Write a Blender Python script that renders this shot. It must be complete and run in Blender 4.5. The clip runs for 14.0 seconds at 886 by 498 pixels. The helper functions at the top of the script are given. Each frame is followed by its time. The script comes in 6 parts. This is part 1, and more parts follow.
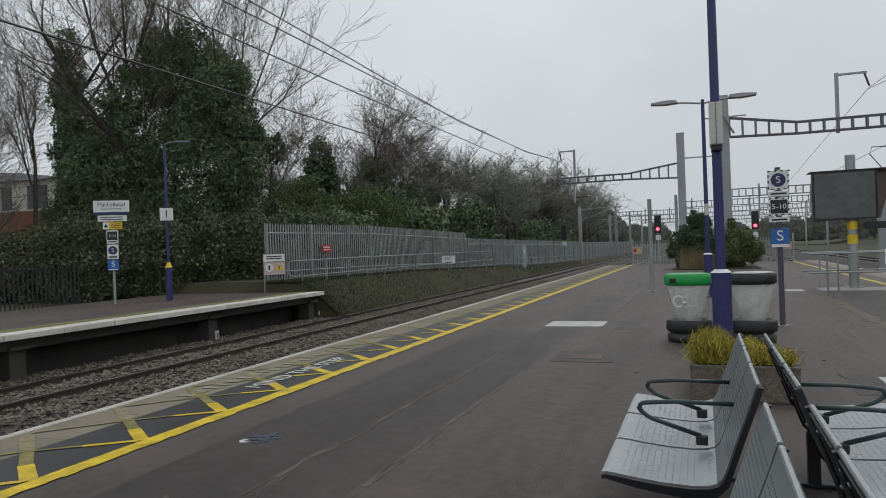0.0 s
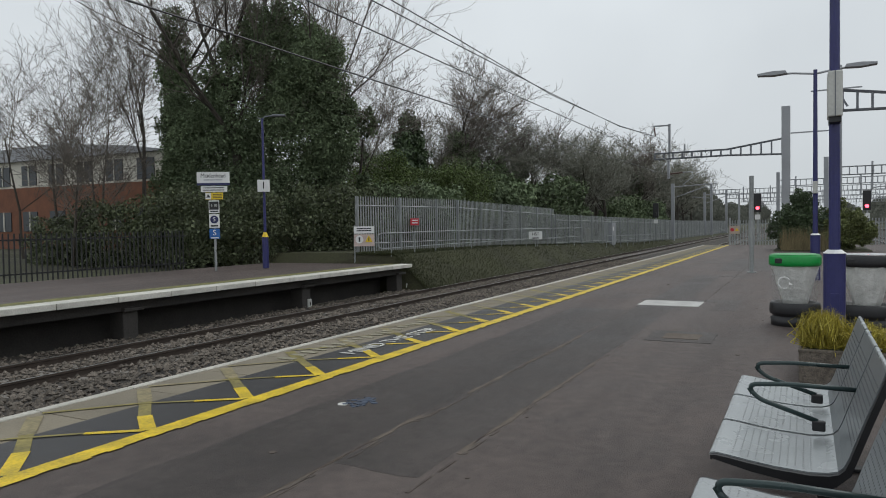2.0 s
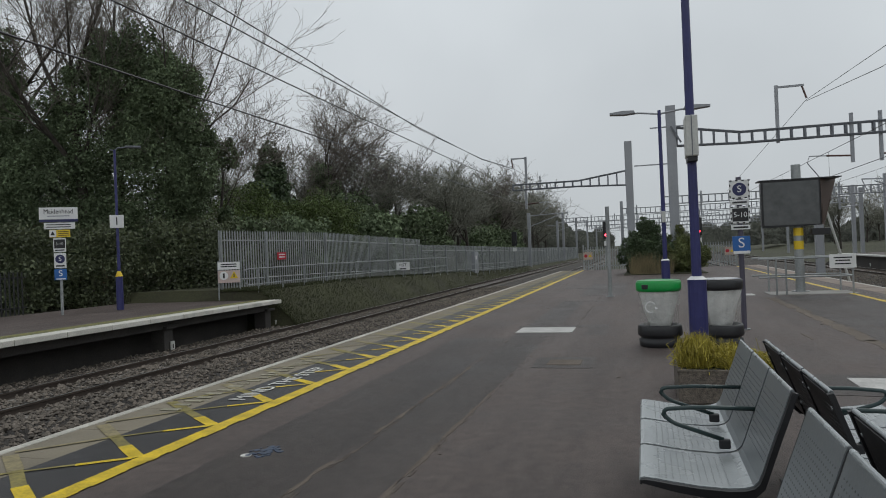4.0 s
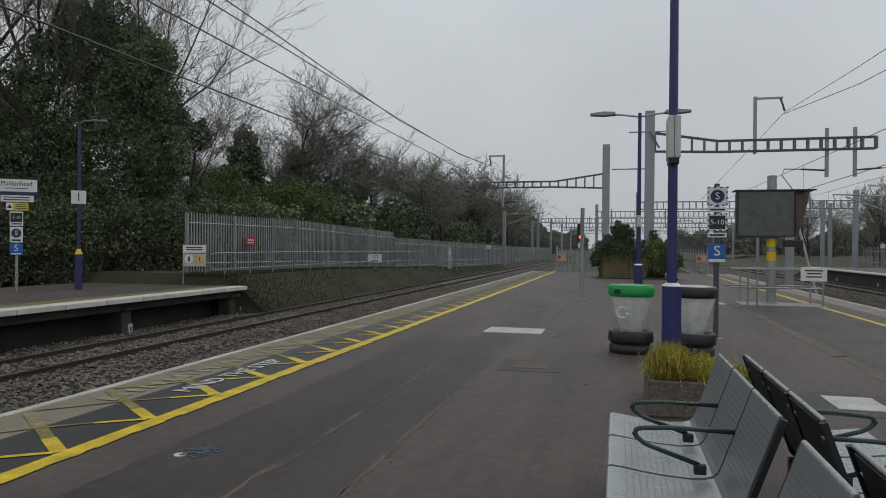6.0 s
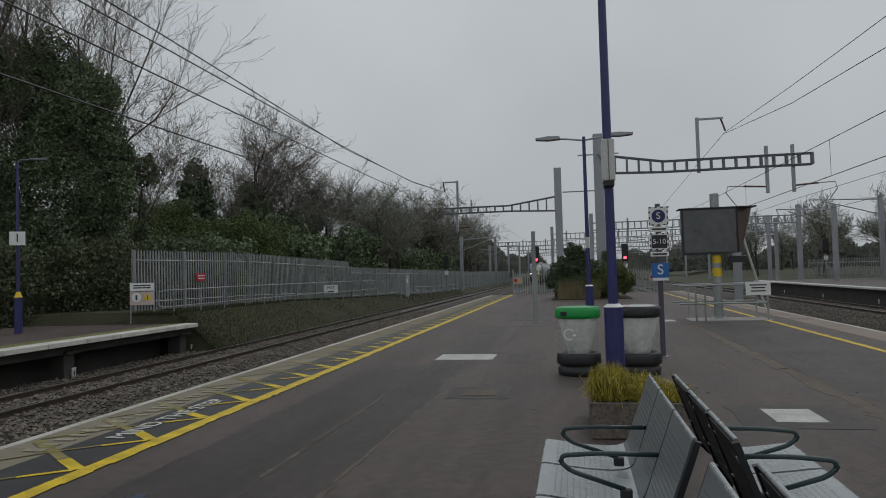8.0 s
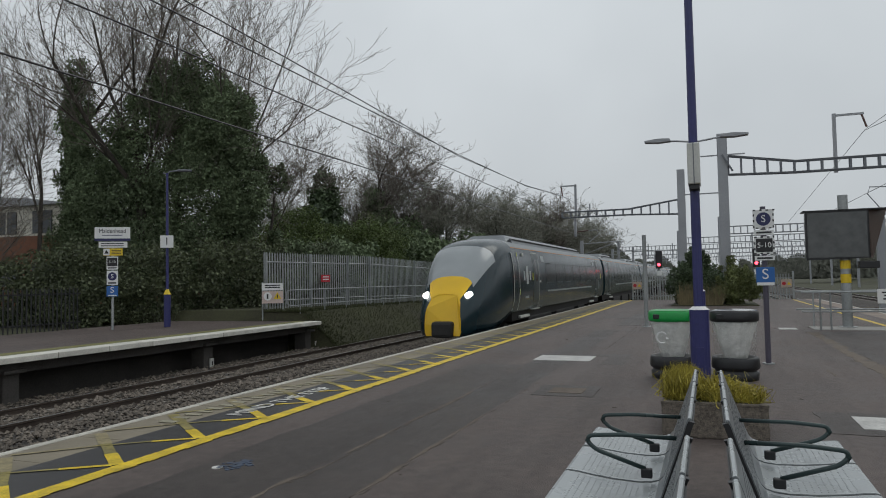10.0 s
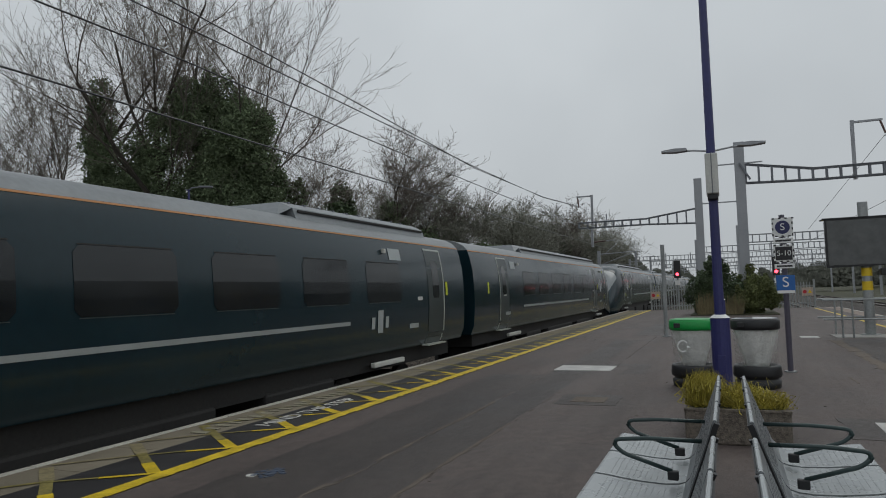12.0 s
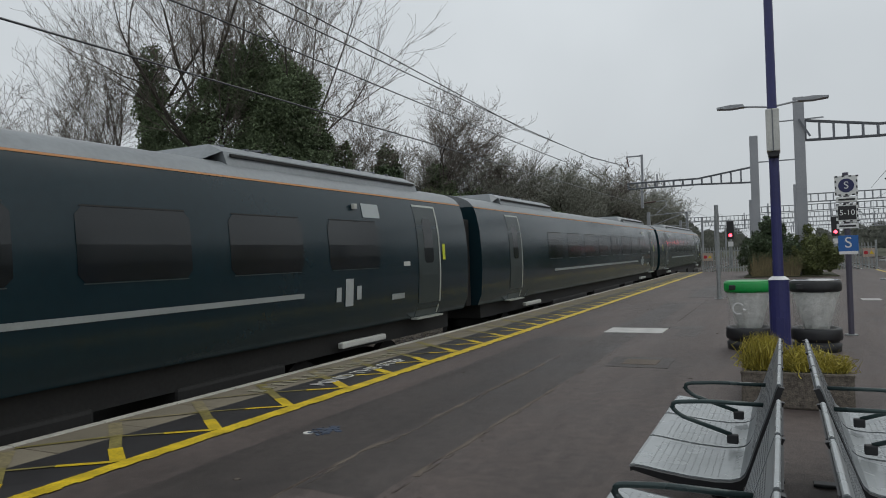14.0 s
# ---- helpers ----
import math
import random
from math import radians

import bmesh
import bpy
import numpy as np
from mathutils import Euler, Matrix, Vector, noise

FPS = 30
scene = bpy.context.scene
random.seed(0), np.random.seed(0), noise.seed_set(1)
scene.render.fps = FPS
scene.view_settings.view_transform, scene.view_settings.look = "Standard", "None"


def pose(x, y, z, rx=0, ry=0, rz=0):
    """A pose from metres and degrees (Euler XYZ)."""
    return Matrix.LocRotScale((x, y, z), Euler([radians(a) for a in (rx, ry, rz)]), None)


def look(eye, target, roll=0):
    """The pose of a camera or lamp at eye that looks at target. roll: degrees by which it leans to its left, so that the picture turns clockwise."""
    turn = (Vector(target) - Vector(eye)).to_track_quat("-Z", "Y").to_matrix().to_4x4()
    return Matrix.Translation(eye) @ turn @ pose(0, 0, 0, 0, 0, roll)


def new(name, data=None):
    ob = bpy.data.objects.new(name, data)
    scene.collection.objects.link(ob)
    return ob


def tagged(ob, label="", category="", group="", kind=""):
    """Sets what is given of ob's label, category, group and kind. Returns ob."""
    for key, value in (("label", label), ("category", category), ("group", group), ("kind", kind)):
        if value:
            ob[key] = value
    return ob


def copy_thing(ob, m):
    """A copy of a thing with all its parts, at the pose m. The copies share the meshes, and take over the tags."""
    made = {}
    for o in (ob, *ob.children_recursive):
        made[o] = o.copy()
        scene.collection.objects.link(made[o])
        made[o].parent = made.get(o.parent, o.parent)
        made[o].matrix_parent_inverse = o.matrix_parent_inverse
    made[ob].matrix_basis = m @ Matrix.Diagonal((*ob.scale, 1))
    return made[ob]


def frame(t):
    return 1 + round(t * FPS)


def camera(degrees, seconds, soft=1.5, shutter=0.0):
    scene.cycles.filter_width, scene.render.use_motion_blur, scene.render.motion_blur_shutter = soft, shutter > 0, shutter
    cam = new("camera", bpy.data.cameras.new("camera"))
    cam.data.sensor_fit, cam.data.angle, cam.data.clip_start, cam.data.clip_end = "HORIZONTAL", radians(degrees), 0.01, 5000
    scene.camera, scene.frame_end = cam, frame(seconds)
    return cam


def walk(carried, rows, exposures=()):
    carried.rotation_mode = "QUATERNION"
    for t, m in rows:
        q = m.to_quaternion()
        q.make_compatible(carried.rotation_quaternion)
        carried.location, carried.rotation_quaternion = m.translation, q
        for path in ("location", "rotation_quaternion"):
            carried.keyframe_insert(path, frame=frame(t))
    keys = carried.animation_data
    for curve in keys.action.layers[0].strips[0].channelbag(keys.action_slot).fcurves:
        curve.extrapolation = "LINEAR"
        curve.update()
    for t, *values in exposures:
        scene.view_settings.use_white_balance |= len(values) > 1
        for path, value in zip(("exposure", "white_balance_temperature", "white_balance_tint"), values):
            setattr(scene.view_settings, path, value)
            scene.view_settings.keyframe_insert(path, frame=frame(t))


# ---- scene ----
cam = camera(65.3, 14.0, soft=1.0)

PATH = [
    (0, (0.185, 0.496, 1.527), (-0.519, 2.368, 1.526), -2.1),
    (0.5, (0.168, 0.47, 1.518), (-0.431, 2.378, 1.552), -2.6),
    (1, (0.143, 0.441, 1.541), (-0.423, 2.355, 1.671), -3.8),
    (1.3, (0.147, 0.473, 1.514), (-0.606, 2.325, 1.45), -0.1),
    (1.5, (0.093, 0.467, 1.507), (-0.705, 2.3, 1.43), -0.4),
    (2, (0.087, 0.468, 1.501), (-0.842, 2.238, 1.435), -1.0),
    (2.5, (0.112, 0.464, 1.514), (-0.769, 2.26, 1.498), -0.7),
    (3, (0.011, 0.437, 1.506), (-0.669, 2.318, 1.502), -0.7),
    (3.5, (-0.218, 0.328, 1.561), (-0.756, 2.254, 1.573), -2.9),
    (3.7, (-0.232, 0.301, 1.582), (-0.779, 2.224, 1.596), -2.8),
    (5.8, (-0.271, 0.667, 1.557), (-0.81, 2.593, 1.52), 1.0),
    (6, (-0.265, 0.726, 1.564), (-0.753, 2.666, 1.558), 0.5),
    (6.5, (-0.311, 0.717, 1.566), (-0.487, 2.708, 1.632), -0.3),
    (6.9, (-0.317, 0.787, 1.57), (-0.248, 2.786, 1.595), -1.1),
    (7, (-0.303, 0.804, 1.59), (-0.29, 2.803, 1.523), -3.3),
    (7.5, (-0.282, 0.735, 1.527), (-0.162, 2.729, 1.44), -5.0),
    (8, (-0.066, 0.811, 1.587), (-0.438, 2.774, 1.657), -1.7),
    (8.5, (0.21, 0.584, 1.571), (-0.141, 2.548, 1.698), -1.8),
    (9, (0.436, 0.475, 1.53), (-0.053, 2.414, 1.55), -1.1),
    (9.2, (0.485, 0.485, 1.53), (-0.092, 2.399, 1.592), -0.6),
    (11.3, (0.491, 0.286, 1.536), (-0.276, 2.131, 1.637), -1.6),
    (11.5, (0.486, 0.269, 1.534), (-0.282, 2.112, 1.639), -2.0),
    (12, (0.476, 0.257, 1.523), (-0.278, 2.105, 1.65), -1.7),
    (12.5, (0.474, 0.248, 1.525), (-0.276, 2.099, 1.62), -0.8),
    (13, (0.439, 0.215, 1.529), (-0.482, 1.988, 1.6), -2.3),
    (13.5, (0.43, 0.262, 1.523), (-0.497, 2.033, 1.57), -1.9),
    (14, (0.424, 0.262, 1.521), (-0.456, 2.058, 1.544), -1.9),
]
walk(cam, [(t, look(eye, target, roll)) for t, eye, target, roll in PATH],
     [(0, 0.27), (0.5, 0.14), (1.0, 0.0), (1.5, 0.3), (2.0, 0.38), (2.5, 0.36), (3.0, 0.27), (3.5, 0.2), (6.0, 0.02), (6.5, -0.14), (7.0, -0.28), (7.5, -0.12), (8.0, -0.2), (8.5, -0.2), (8.8, 0.08), (9.0, 0.17), (11.5, 0.03), (12.5, -0.04), (13.0, 0.02), (13.5, 0.16), (14, 0.2)])

# ---- world and light ----
world = bpy.data.worlds.new("overcast_sky")
scene.world = world
world.use_nodes = True
wn, wl = world.node_tree.nodes, world.node_tree.links
wn.clear()
sky = wn.new("ShaderNodeTexSky")
sky.sky_type, sky.sun_disc = "NISHITA", False
sky.sun_elevation, sky.sun_rotation = radians(40), radians(150)
hsv = wn.new("ShaderNodeHueSaturation")
hsv.inputs["Saturation"].default_value, hsv.inputs["Value"].default_value = 0.12, 0.1
wl.new(sky.outputs[0], hsv.inputs["Color"])
tc = wn.new("ShaderNodeTexCoord")
cloud = wn.new("ShaderNodeTexNoise")
cloud.inputs["Scale"].default_value, cloud.inputs["Detail"].default_value = 2.2, 4
wl.new(tc.outputs["Generated"], cloud.inputs["Vector"])
ramp = wn.new("ShaderNodeValToRGB")
ramp.color_ramp.elements[0].position, ramp.color_ramp.elements[1].position = 0.3, 0.75
ramp.color_ramp.elements[0].color, ramp.color_ramp.elements[1].color = (0.485, 0.525, 0.555, 1), (0.60, 0.645, 0.675, 1)
wl.new(cloud.outputs["Fac"], ramp.inputs["Fac"])
mixw = wn.new("ShaderNodeMixRGB")
mixw.inputs[0].default_value = 0.85
wl.new(hsv.outputs[0], mixw.inputs[1])
wl.new(ramp.outputs[0], mixw.inputs[2])
bg = wn.new("ShaderNodeBackground")
bg.inputs["Strength"].default_value = 1.0
sep = wn.new("ShaderNodeSeparateXYZ")
wl.new(tc.outputs["Generated"], sep.inputs[0])
lift = wn.new("ShaderNodeMapRange")
lift.inputs["From Min"].default_value, lift.inputs["From Max"].default_value = 0.0, 0.42
lift.inputs["To Min"].default_value, lift.inputs["To Max"].default_value = 0.82, 1.10
wl.new(sep.outputs["Z"], lift.inputs["Value"])
dome = wn.new("ShaderNodeVectorMath")
dome.operation = "SCALE"
wl.new(mixw.outputs[0], dome.inputs[0])
wl.new(lift.outputs[0], dome.inputs["Scale"])
wl.new(dome.outputs[0], bg.inputs["Color"])
wo = wn.new("ShaderNodeOutputWorld")
wl.new(bg.outputs[0], wo.inputs["Surface"])
sun = new("sun", bpy.data.lights.new("sun", "SUN"))
sun.data.energy, sun.data.angle, sun.data.color = 0.5, radians(40), (0.99, 0.985, 0.93)
sun.matrix_world = pose(0, 0, 60, 35, 0, 150)


# ---- materials ----
def mat(name, color, rough=0.6, metal=0.0, var=0.2, scale=1.5, fine=40.0, bump=0.15, dist=0.01, col2=None, emit=None, alpha=1.0, piece=0.0, coat=0.0, spec=0.5, hard=0.18):
    """A surface with stains at one scale, grain at another, and fine relief."""
    m = bpy.data.materials.new(name)
    m.use_nodes = True
    n, l = m.node_tree.nodes, m.node_tree.links
    p = n["Principled BSDF"]
    p.inputs["Roughness"].default_value, p.inputs["Metallic"].default_value = rough, metal
    p.inputs["Alpha"].default_value, p.inputs["Coat Weight"].default_value = alpha, coat
    p.inputs["Specular IOR Level"].default_value = spec
    if emit:
        p.inputs["Emission Color"].default_value, p.inputs["Emission Strength"].default_value = (*emit[0], 1), emit[1]
    t = n.new("ShaderNodeTexCoord")
    big, small = n.new("ShaderNodeTexNoise"), n.new("ShaderNodeTexNoise")
    big.inputs["Scale"].default_value, big.inputs["Detail"].default_value = scale, 5
    small.inputs["Scale"].default_value, small.inputs["Detail"].default_value = fine, 3
    g = n.new("ShaderNodeNewGeometry")
    for q in (big, small):
        l.new(g.outputs["Position"] if not piece < 0 else t.outputs["Object"], q.inputs["Vector"])
    r = n.new("ShaderNodeValToRGB")
    c2 = col2 or tuple(min(1, c * (1 + var)) for c in color)
    c1 = tuple(c * (1 - var) for c in color)
    r.color_ramp.elements[0].position, r.color_ramp.elements[1].position = 0.5 - hard, 0.5 + hard
    r.color_ramp.elements[0].color, r.color_ramp.elements[1].color = (*c1, 1), (*c2, 1)
    mixn = n.new("ShaderNodeMixRGB")
    mixn.inputs[0].default_value = 0.4
    l.new(big.outputs["Fac"], mixn.inputs[1])
    l.new(small.outputs["Fac"], mixn.inputs[2])
    l.new(mixn.outputs[0], r.inputs["Fac"])
    last = r.outputs[0]
    if piece:
        oi = n.new("ShaderNodeObjectInfo")
        mr = n.new("ShaderNodeMapRange")
        mr.inputs["To Min"].default_value, mr.inputs["To Max"].default_value = 1 - abs(piece), 1 + abs(piece)
        l.new(oi.outputs["Random"], mr.inputs["Value"])
        h = n.new("ShaderNodeHueSaturation")
        l.new(mr.outputs[0], h.inputs["Value"])
        l.new(last, h.inputs["Color"])
        last = h.outputs[0]
    l.new(last, p.inputs["Base Color"])
    if bump:
        b = n.new("ShaderNodeBump")
        b.inputs["Strength"].default_value, b.inputs["Distance"].default_value = bump, dist
        l.new(small.outputs["Fac"], b.inputs["Height"])
        l.new(b.outputs[0], p.inputs["Normal"])
    rr = n.new("ShaderNodeMapRange")
    rr.inputs["To Min"].default_value, rr.inputs["To Max"].default_value = max(0.03, rough - 0.12), min(1, rough + 0.12)
    l.new(big.outputs["Fac"], rr.inputs["Value"])
    l.new(rr.outputs[0], p.inputs["Roughness"])
    return m


def island(m, amount):
    """Varies a material's brightness from one joined piece to the next."""
    n, l = m.node_tree.nodes, m.node_tree.links
    p = n["Principled BSDF"]
    src = p.inputs["Base Color"].links[0].from_socket
    g, mr, h = n.new("ShaderNodeNewGeometry"), n.new("ShaderNodeMapRange"), n.new("ShaderNodeHueSaturation")
    mr.inputs["To Min"].default_value, mr.inputs["To Max"].default_value = 1 - amount, 1 + amount
    l.new(g.outputs["Random Per Island"], mr.inputs["Value"])
    l.new(mr.outputs[0], h.inputs["Value"])
    l.new(src, h.inputs["Color"])
    l.new(h.outputs[0], p.inputs["Base Color"])
    return m


def asphalt(name, dark, light, seed, rough=0.62):
    """Worn asphalt: lengthwise traffic streaks, damp blotches and stone speckle."""
    m = bpy.data.materials.new(name)
    m.use_nodes = True
    n, l = m.node_tree.nodes, m.node_tree.links
    p = n["Principled BSDF"]
    p.inputs["Specular IOR Level"].default_value = 0.22
    g = n.new("ShaderNodeNewGeometry")
    facs = []
    for sx, sy, sc, det in ((1.6, 0.16, 1.0, 4), (0.9, 0.7, 1.0, 6), (1, 1, 9.0, 5), (1, 1, 120.0, 4)):
        mp = n.new("ShaderNodeMapping")
        mp.inputs["Scale"].default_value, mp.inputs["Location"].default_value = (sx, sy, 1), (seed, seed * 2, 0)
        t = n.new("ShaderNodeTexNoise")
        t.inputs["Scale"].default_value, t.inputs["Detail"].default_value, t.inputs["Roughness"].default_value = sc, det, 0.62
        l.new(g.outputs["Position"], mp.inputs["Vector"])
        l.new(mp.outputs[0], t.inputs["Vector"])
        facs.append(t.outputs["Fac"])
    last = facs[0]
    for f, w in zip(facs[1:], (0.5, 0.36, 0.52)):
        mx = n.new("ShaderNodeMixRGB")
        mx.inputs[0].default_value = w
        l.new(last, mx.inputs[1])
        l.new(f, mx.inputs[2])
        last = mx.outputs[0]
    r = n.new("ShaderNodeValToRGB")
    r.color_ramp.elements[0].position, r.color_ramp.elements[1].position = 0.42, 0.58
    r.color_ramp.elements[0].color, r.color_ramp.elements[1].color = (*dark, 1), (*light, 1)
    l.new(last, r.inputs["Fac"])
    l.new(r.outputs[0], p.inputs["Base Color"])
    rr = n.new("ShaderNodeMapRange")
    rr.inputs["To Min"].default_value, rr.inputs["To Max"].default_value = rough - 0.22, rough + 0.15
    l.new(facs[1], rr.inputs["Value"])
    l.new(rr.outputs[0], p.inputs["Roughness"])
    b = n.new("ShaderNodeBump")
    b.inputs["Strength"].default_value, b.inputs["Distance"].default_value = 0.9, 0.009
    l.new(facs[3], b.inputs["Height"])
    l.new(b.outputs[0], p.inputs["Normal"])
    return m


ASPHALT = asphalt("asphalt", (0.046, 0.038, 0.036), (0.156, 0.125, 0.114), 3.0)
ASPHALT_DARK = asphalt("asphalt_patch", (0.026, 0.022, 0.021), (0.098, 0.082, 0.076), 9.0, 0.55)
DARKSTRIP = mat("dark_edge_asphalt", (0.026, 0.024, 0.025), 0.5, var=0.35, scale=2, fine=100, bump=0.5, dist=0.006)
SEAM = mat("weathered_seam", (0.105, 0.088, 0.076), 0.85, spec=0.2, var=0.5, scale=5, fine=40, bump=0.5)
PATCHY = asphalt("crumbled_joint", (0.082, 0.066, 0.055), (0.200, 0.166, 0.136), 17.0, 0.8)
COPING = mat("coping_stone", (0.20, 0.172, 0.125), 0.75, var=0.25, scale=1.3, fine=60, bump=0.3, piece=0.07)
COPING_PINK = mat("coping_stone_pink", (0.23, 0.18, 0.15), 0.75, var=0.25, scale=1.3, fine=60, bump=0.3, piece=0.08)
WHITE_LINE = mat("worn_white_paint", (0.58, 0.57, 0.54), 0.6, var=0.25, scale=3, fine=30)
YELLOW = mat("yellow_line_paint", (0.60, 0.425, 0.012), 0.55, var=0.42, scale=5, fine=60, bump=0.2)
COVER = mat("worn_cover_paint", (0.44, 0.43, 0.41), 0.6, var=0.3, scale=4, fine=35)
NOSING = mat("worn_nosing_paint", (0.44, 0.42, 0.37), 0.65, var=0.3, scale=2, fine=30, piece=0.1)
FADED = mat("faded_white_paint", (0.27, 0.25, 0.18), 0.7, var=0.35, scale=5)
FAINT = mat("almost_gone_yellow", (0.225, 0.188, 0.10), 0.7, var=0.45, scale=7, fine=30)
YELLOW_OLD = mat("worn_yellow_paint", (0.21, 0.175, 0.05), 0.65, var=0.45, scale=6, fine=30)
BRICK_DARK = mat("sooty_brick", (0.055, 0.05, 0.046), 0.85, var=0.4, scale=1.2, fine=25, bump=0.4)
CONCRETE = mat("concrete", (0.30, 0.29, 0.27), 0.8, var=0.25, scale=1, fine=40, bump=0.3, piece=0.05)
BALLAST_BED = mat("ballast_bed", (0.06, 0.052, 0.046), 0.9, var=0.5, scale=1.0, fine=22, bump=1.0, dist=0.05)
STONE = island(mat("ballast_stone", (0.135, 0.114, 0.094), 0.85, var=0.35, scale=0.7, fine=30, bump=0.3), 0.45)
RAIL_RUST = mat("rail_rust", (0.05, 0.036, 0.028), 0.75, var=0.3, scale=2, fine=40)
RAIL_TOP = mat("rail_head_steel", (0.42, 0.41, 0.40), 0.3, 0.9, var=0.15)
SLEEPER = mat("sleeper_concrete", (0.21, 0.19, 0.17), 0.85, var=0.25, scale=3, fine=40, piece=0.1)
EARTH = mat("rough_ground", (0.048, 0.042, 0.024), 0.95, var=0.45, scale=0.35, fine=12, bump=0.6, dist=0.05, col2=(0.062, 0.066, 0.028))
GRASSM = island(mat("grass_blade", (0.048, 0.055, 0.020), 0.8, var=0.3, bump=0), 0.4)
GALV = mat("galvanised_steel", (0.31, 0.325, 0.325), 0.5, 0.5, var=0.22, scale=1.2, fine=20, bump=0.05, piece=0.08)
GANTRY = mat("gantry_steel", (0.33, 0.34, 0.36), 0.6, 0.3, var=0.12, scale=0.8, fine=15, bump=0.05)
GANTRY_DARK = mat("lattice_steel", (0.17, 0.18, 0.20), 0.6, 0.3, var=0.15)
BLUE = mat("navy_post_paint", (0.028, 0.030, 0.125), 0.4, var=0.2, scale=1.5, fine=25, bump=0.05)
POSTGREY = mat("dull_violet_post_paint", (0.075, 0.068, 0.095), 0.5, var=0.2, scale=2, fine=25, bump=0.05)
BLUE_SIGN = mat("blue_sign_face", (0.02, 0.12, 0.38), 0.4, var=0.08)
NAVY = mat("navy_sign_face", (0.02, 0.024, 0.10), 0.4, var=0.08)
WHITE = mat("white_sign_face", (0.74, 0.74, 0.73), 0.45, var=0.06, bump=0.03)
OFFWHITE = mat("grubby_white", (0.52, 0.52, 0.49), 0.55, var=0.15)
BLACK = mat("black_plastic", (0.016, 0.016, 0.018), 0.45, var=0.25)
BLACKINK = mat("black_ink", (0.02, 0.02, 0.022), 0.5, var=0.1, bump=0)
REDSIGN = mat("red_sign_face", (0.48, 0.02, 0.035), 0.45, var=0.1)
YSIGN = mat("warning_yellow", (0.72, 0.50, 0.02), 0.45, var=0.1)
GREENLID = mat("green_lid", (0.005, 0.30, 0.055), 0.35, var=0.15)
WETLID = mat("wet_black_lid", (0.03, 0.03, 0.033), 0.06, var=0.1, bump=0, coat=1.0, spec=1.0)
BAG = mat("clear_bag", (0.72, 0.72, 0.69), 0.35, var=0.2, scale=5, fine=14, bump=0.9, dist=0.03, alpha=1.0)
SHELL = mat("clear_bin_shell", (0.5, 0.5, 0.48), 0.2, var=0.1, alpha=0.16)
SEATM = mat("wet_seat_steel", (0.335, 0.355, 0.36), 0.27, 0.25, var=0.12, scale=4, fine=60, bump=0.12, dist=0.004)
# darker copy of the seat steel, for the upright backrests
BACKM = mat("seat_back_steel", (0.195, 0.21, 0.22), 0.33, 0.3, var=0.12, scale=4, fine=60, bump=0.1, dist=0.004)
SEATDARK = mat("black_seat_coating", (0.012, 0.012, 0.014), 0.5, 0.0, var=0.25)
# one grey: shade in the front holes, light through the rear ones
PERF = mat("perforation_shade_and_light", (0.16, 0.165, 0.17), 0.6, var=0.1, bump=0)
ARMM = mat("dark_green_tube", (0.025, 0.045, 0.045), 0.3, 0.1, var=0.2)
PEBBLE = mat("exposed_aggregate", (0.13, 0.11, 0.09), 0.85, var=0.6, scale=25, fine=70, bump=1.0, dist=0.01)
PLANTM = island(mat("heather_leaf", (0.34, 0.285, 0.04), 0.7, var=0.3, scale=6, bump=0), 0.4)
IVY = island(mat("ivy_leaf", (0.128, 0.165, 0.092), 0.75, spec=0.2, var=0.55, scale=0.35, fine=3, bump=0), 0.4)
LAUREL = island(mat("shrub_leaf", (0.085, 0.115, 0.038), 0.7, spec=0.25, var=0.35, scale=0.6, fine=5, bump=0), 0.5)
CONIFER = island(mat("conifer_leaf", (0.062, 0.092, 0.042), 0.5, var=0.3, scale=0.6, bump=0), 0.45)
HEDGELEAF = island(mat("hedge_leaf", (0.082, 0.098, 0.048), 0.6, var=0.4, scale=0.7, fine=5, bump=0), 0.5)
BARK = mat("bark", (0.062, 0.053, 0.044), 0.9, var=0.35, scale=3, fine=20, bump=0.6, dist=0.02)
TWIG = mat("twig", (0.135, 0.116, 0.098), 0.9, var=0.25, bump=0)
# distance haze put into the colour: paler and greener than TWIG
HAZETWIG = island(mat("hazed_twigs", (0.19, 0.19, 0.155), 0.9, var=0.25, scale=0.1, fine=1, bump=0), 0.35)
FARWOOD = island(mat("far_twigs", (0.14, 0.145, 0.12), 0.9, var=0.25, scale=0.1, fine=1, bump=0), 0.35)
TRAIN = mat("train_green_paint", (0.008, 0.024, 0.032), 0.22, 0.0, var=0.12, scale=0.6, fine=8, bump=0.02, piece=-0.05, coat=0.1, spec=0.4)
TRAINROOF = mat("train_roof_grey", (0.19, 0.205, 0.215), 0.42, 0.1, var=0.2, scale=0.8, fine=12, bump=0.05, piece=-0.05)
DOORM = mat("train_door_grey", (0.036, 0.050, 0.050), 0.35, 0.1, var=0.15, bump=0.02, piece=-0.05)
DOORFRAME = mat("train_door_frame", (0.42, 0.44, 0.40), 0.4, 0.2, var=0.15, piece=-0.05)
TGLASS = mat("train_window_glass", (0.010, 0.013, 0.015), 0.15, 0.0, var=0.1, bump=0, piece=-0.05, spec=0.6)
# pale base colour paints the reflected sky into the windscreen
SCREEN = mat("sky_paled_windscreen", (0.26, 0.28, 0.29), 0.08, var=0.1, bump=0, piece=-0.05, spec=0.8)
ORANGE = mat("cantrail_orange", (0.50, 0.22, 0.07), 0.5, var=0.1, piece=-0.05)
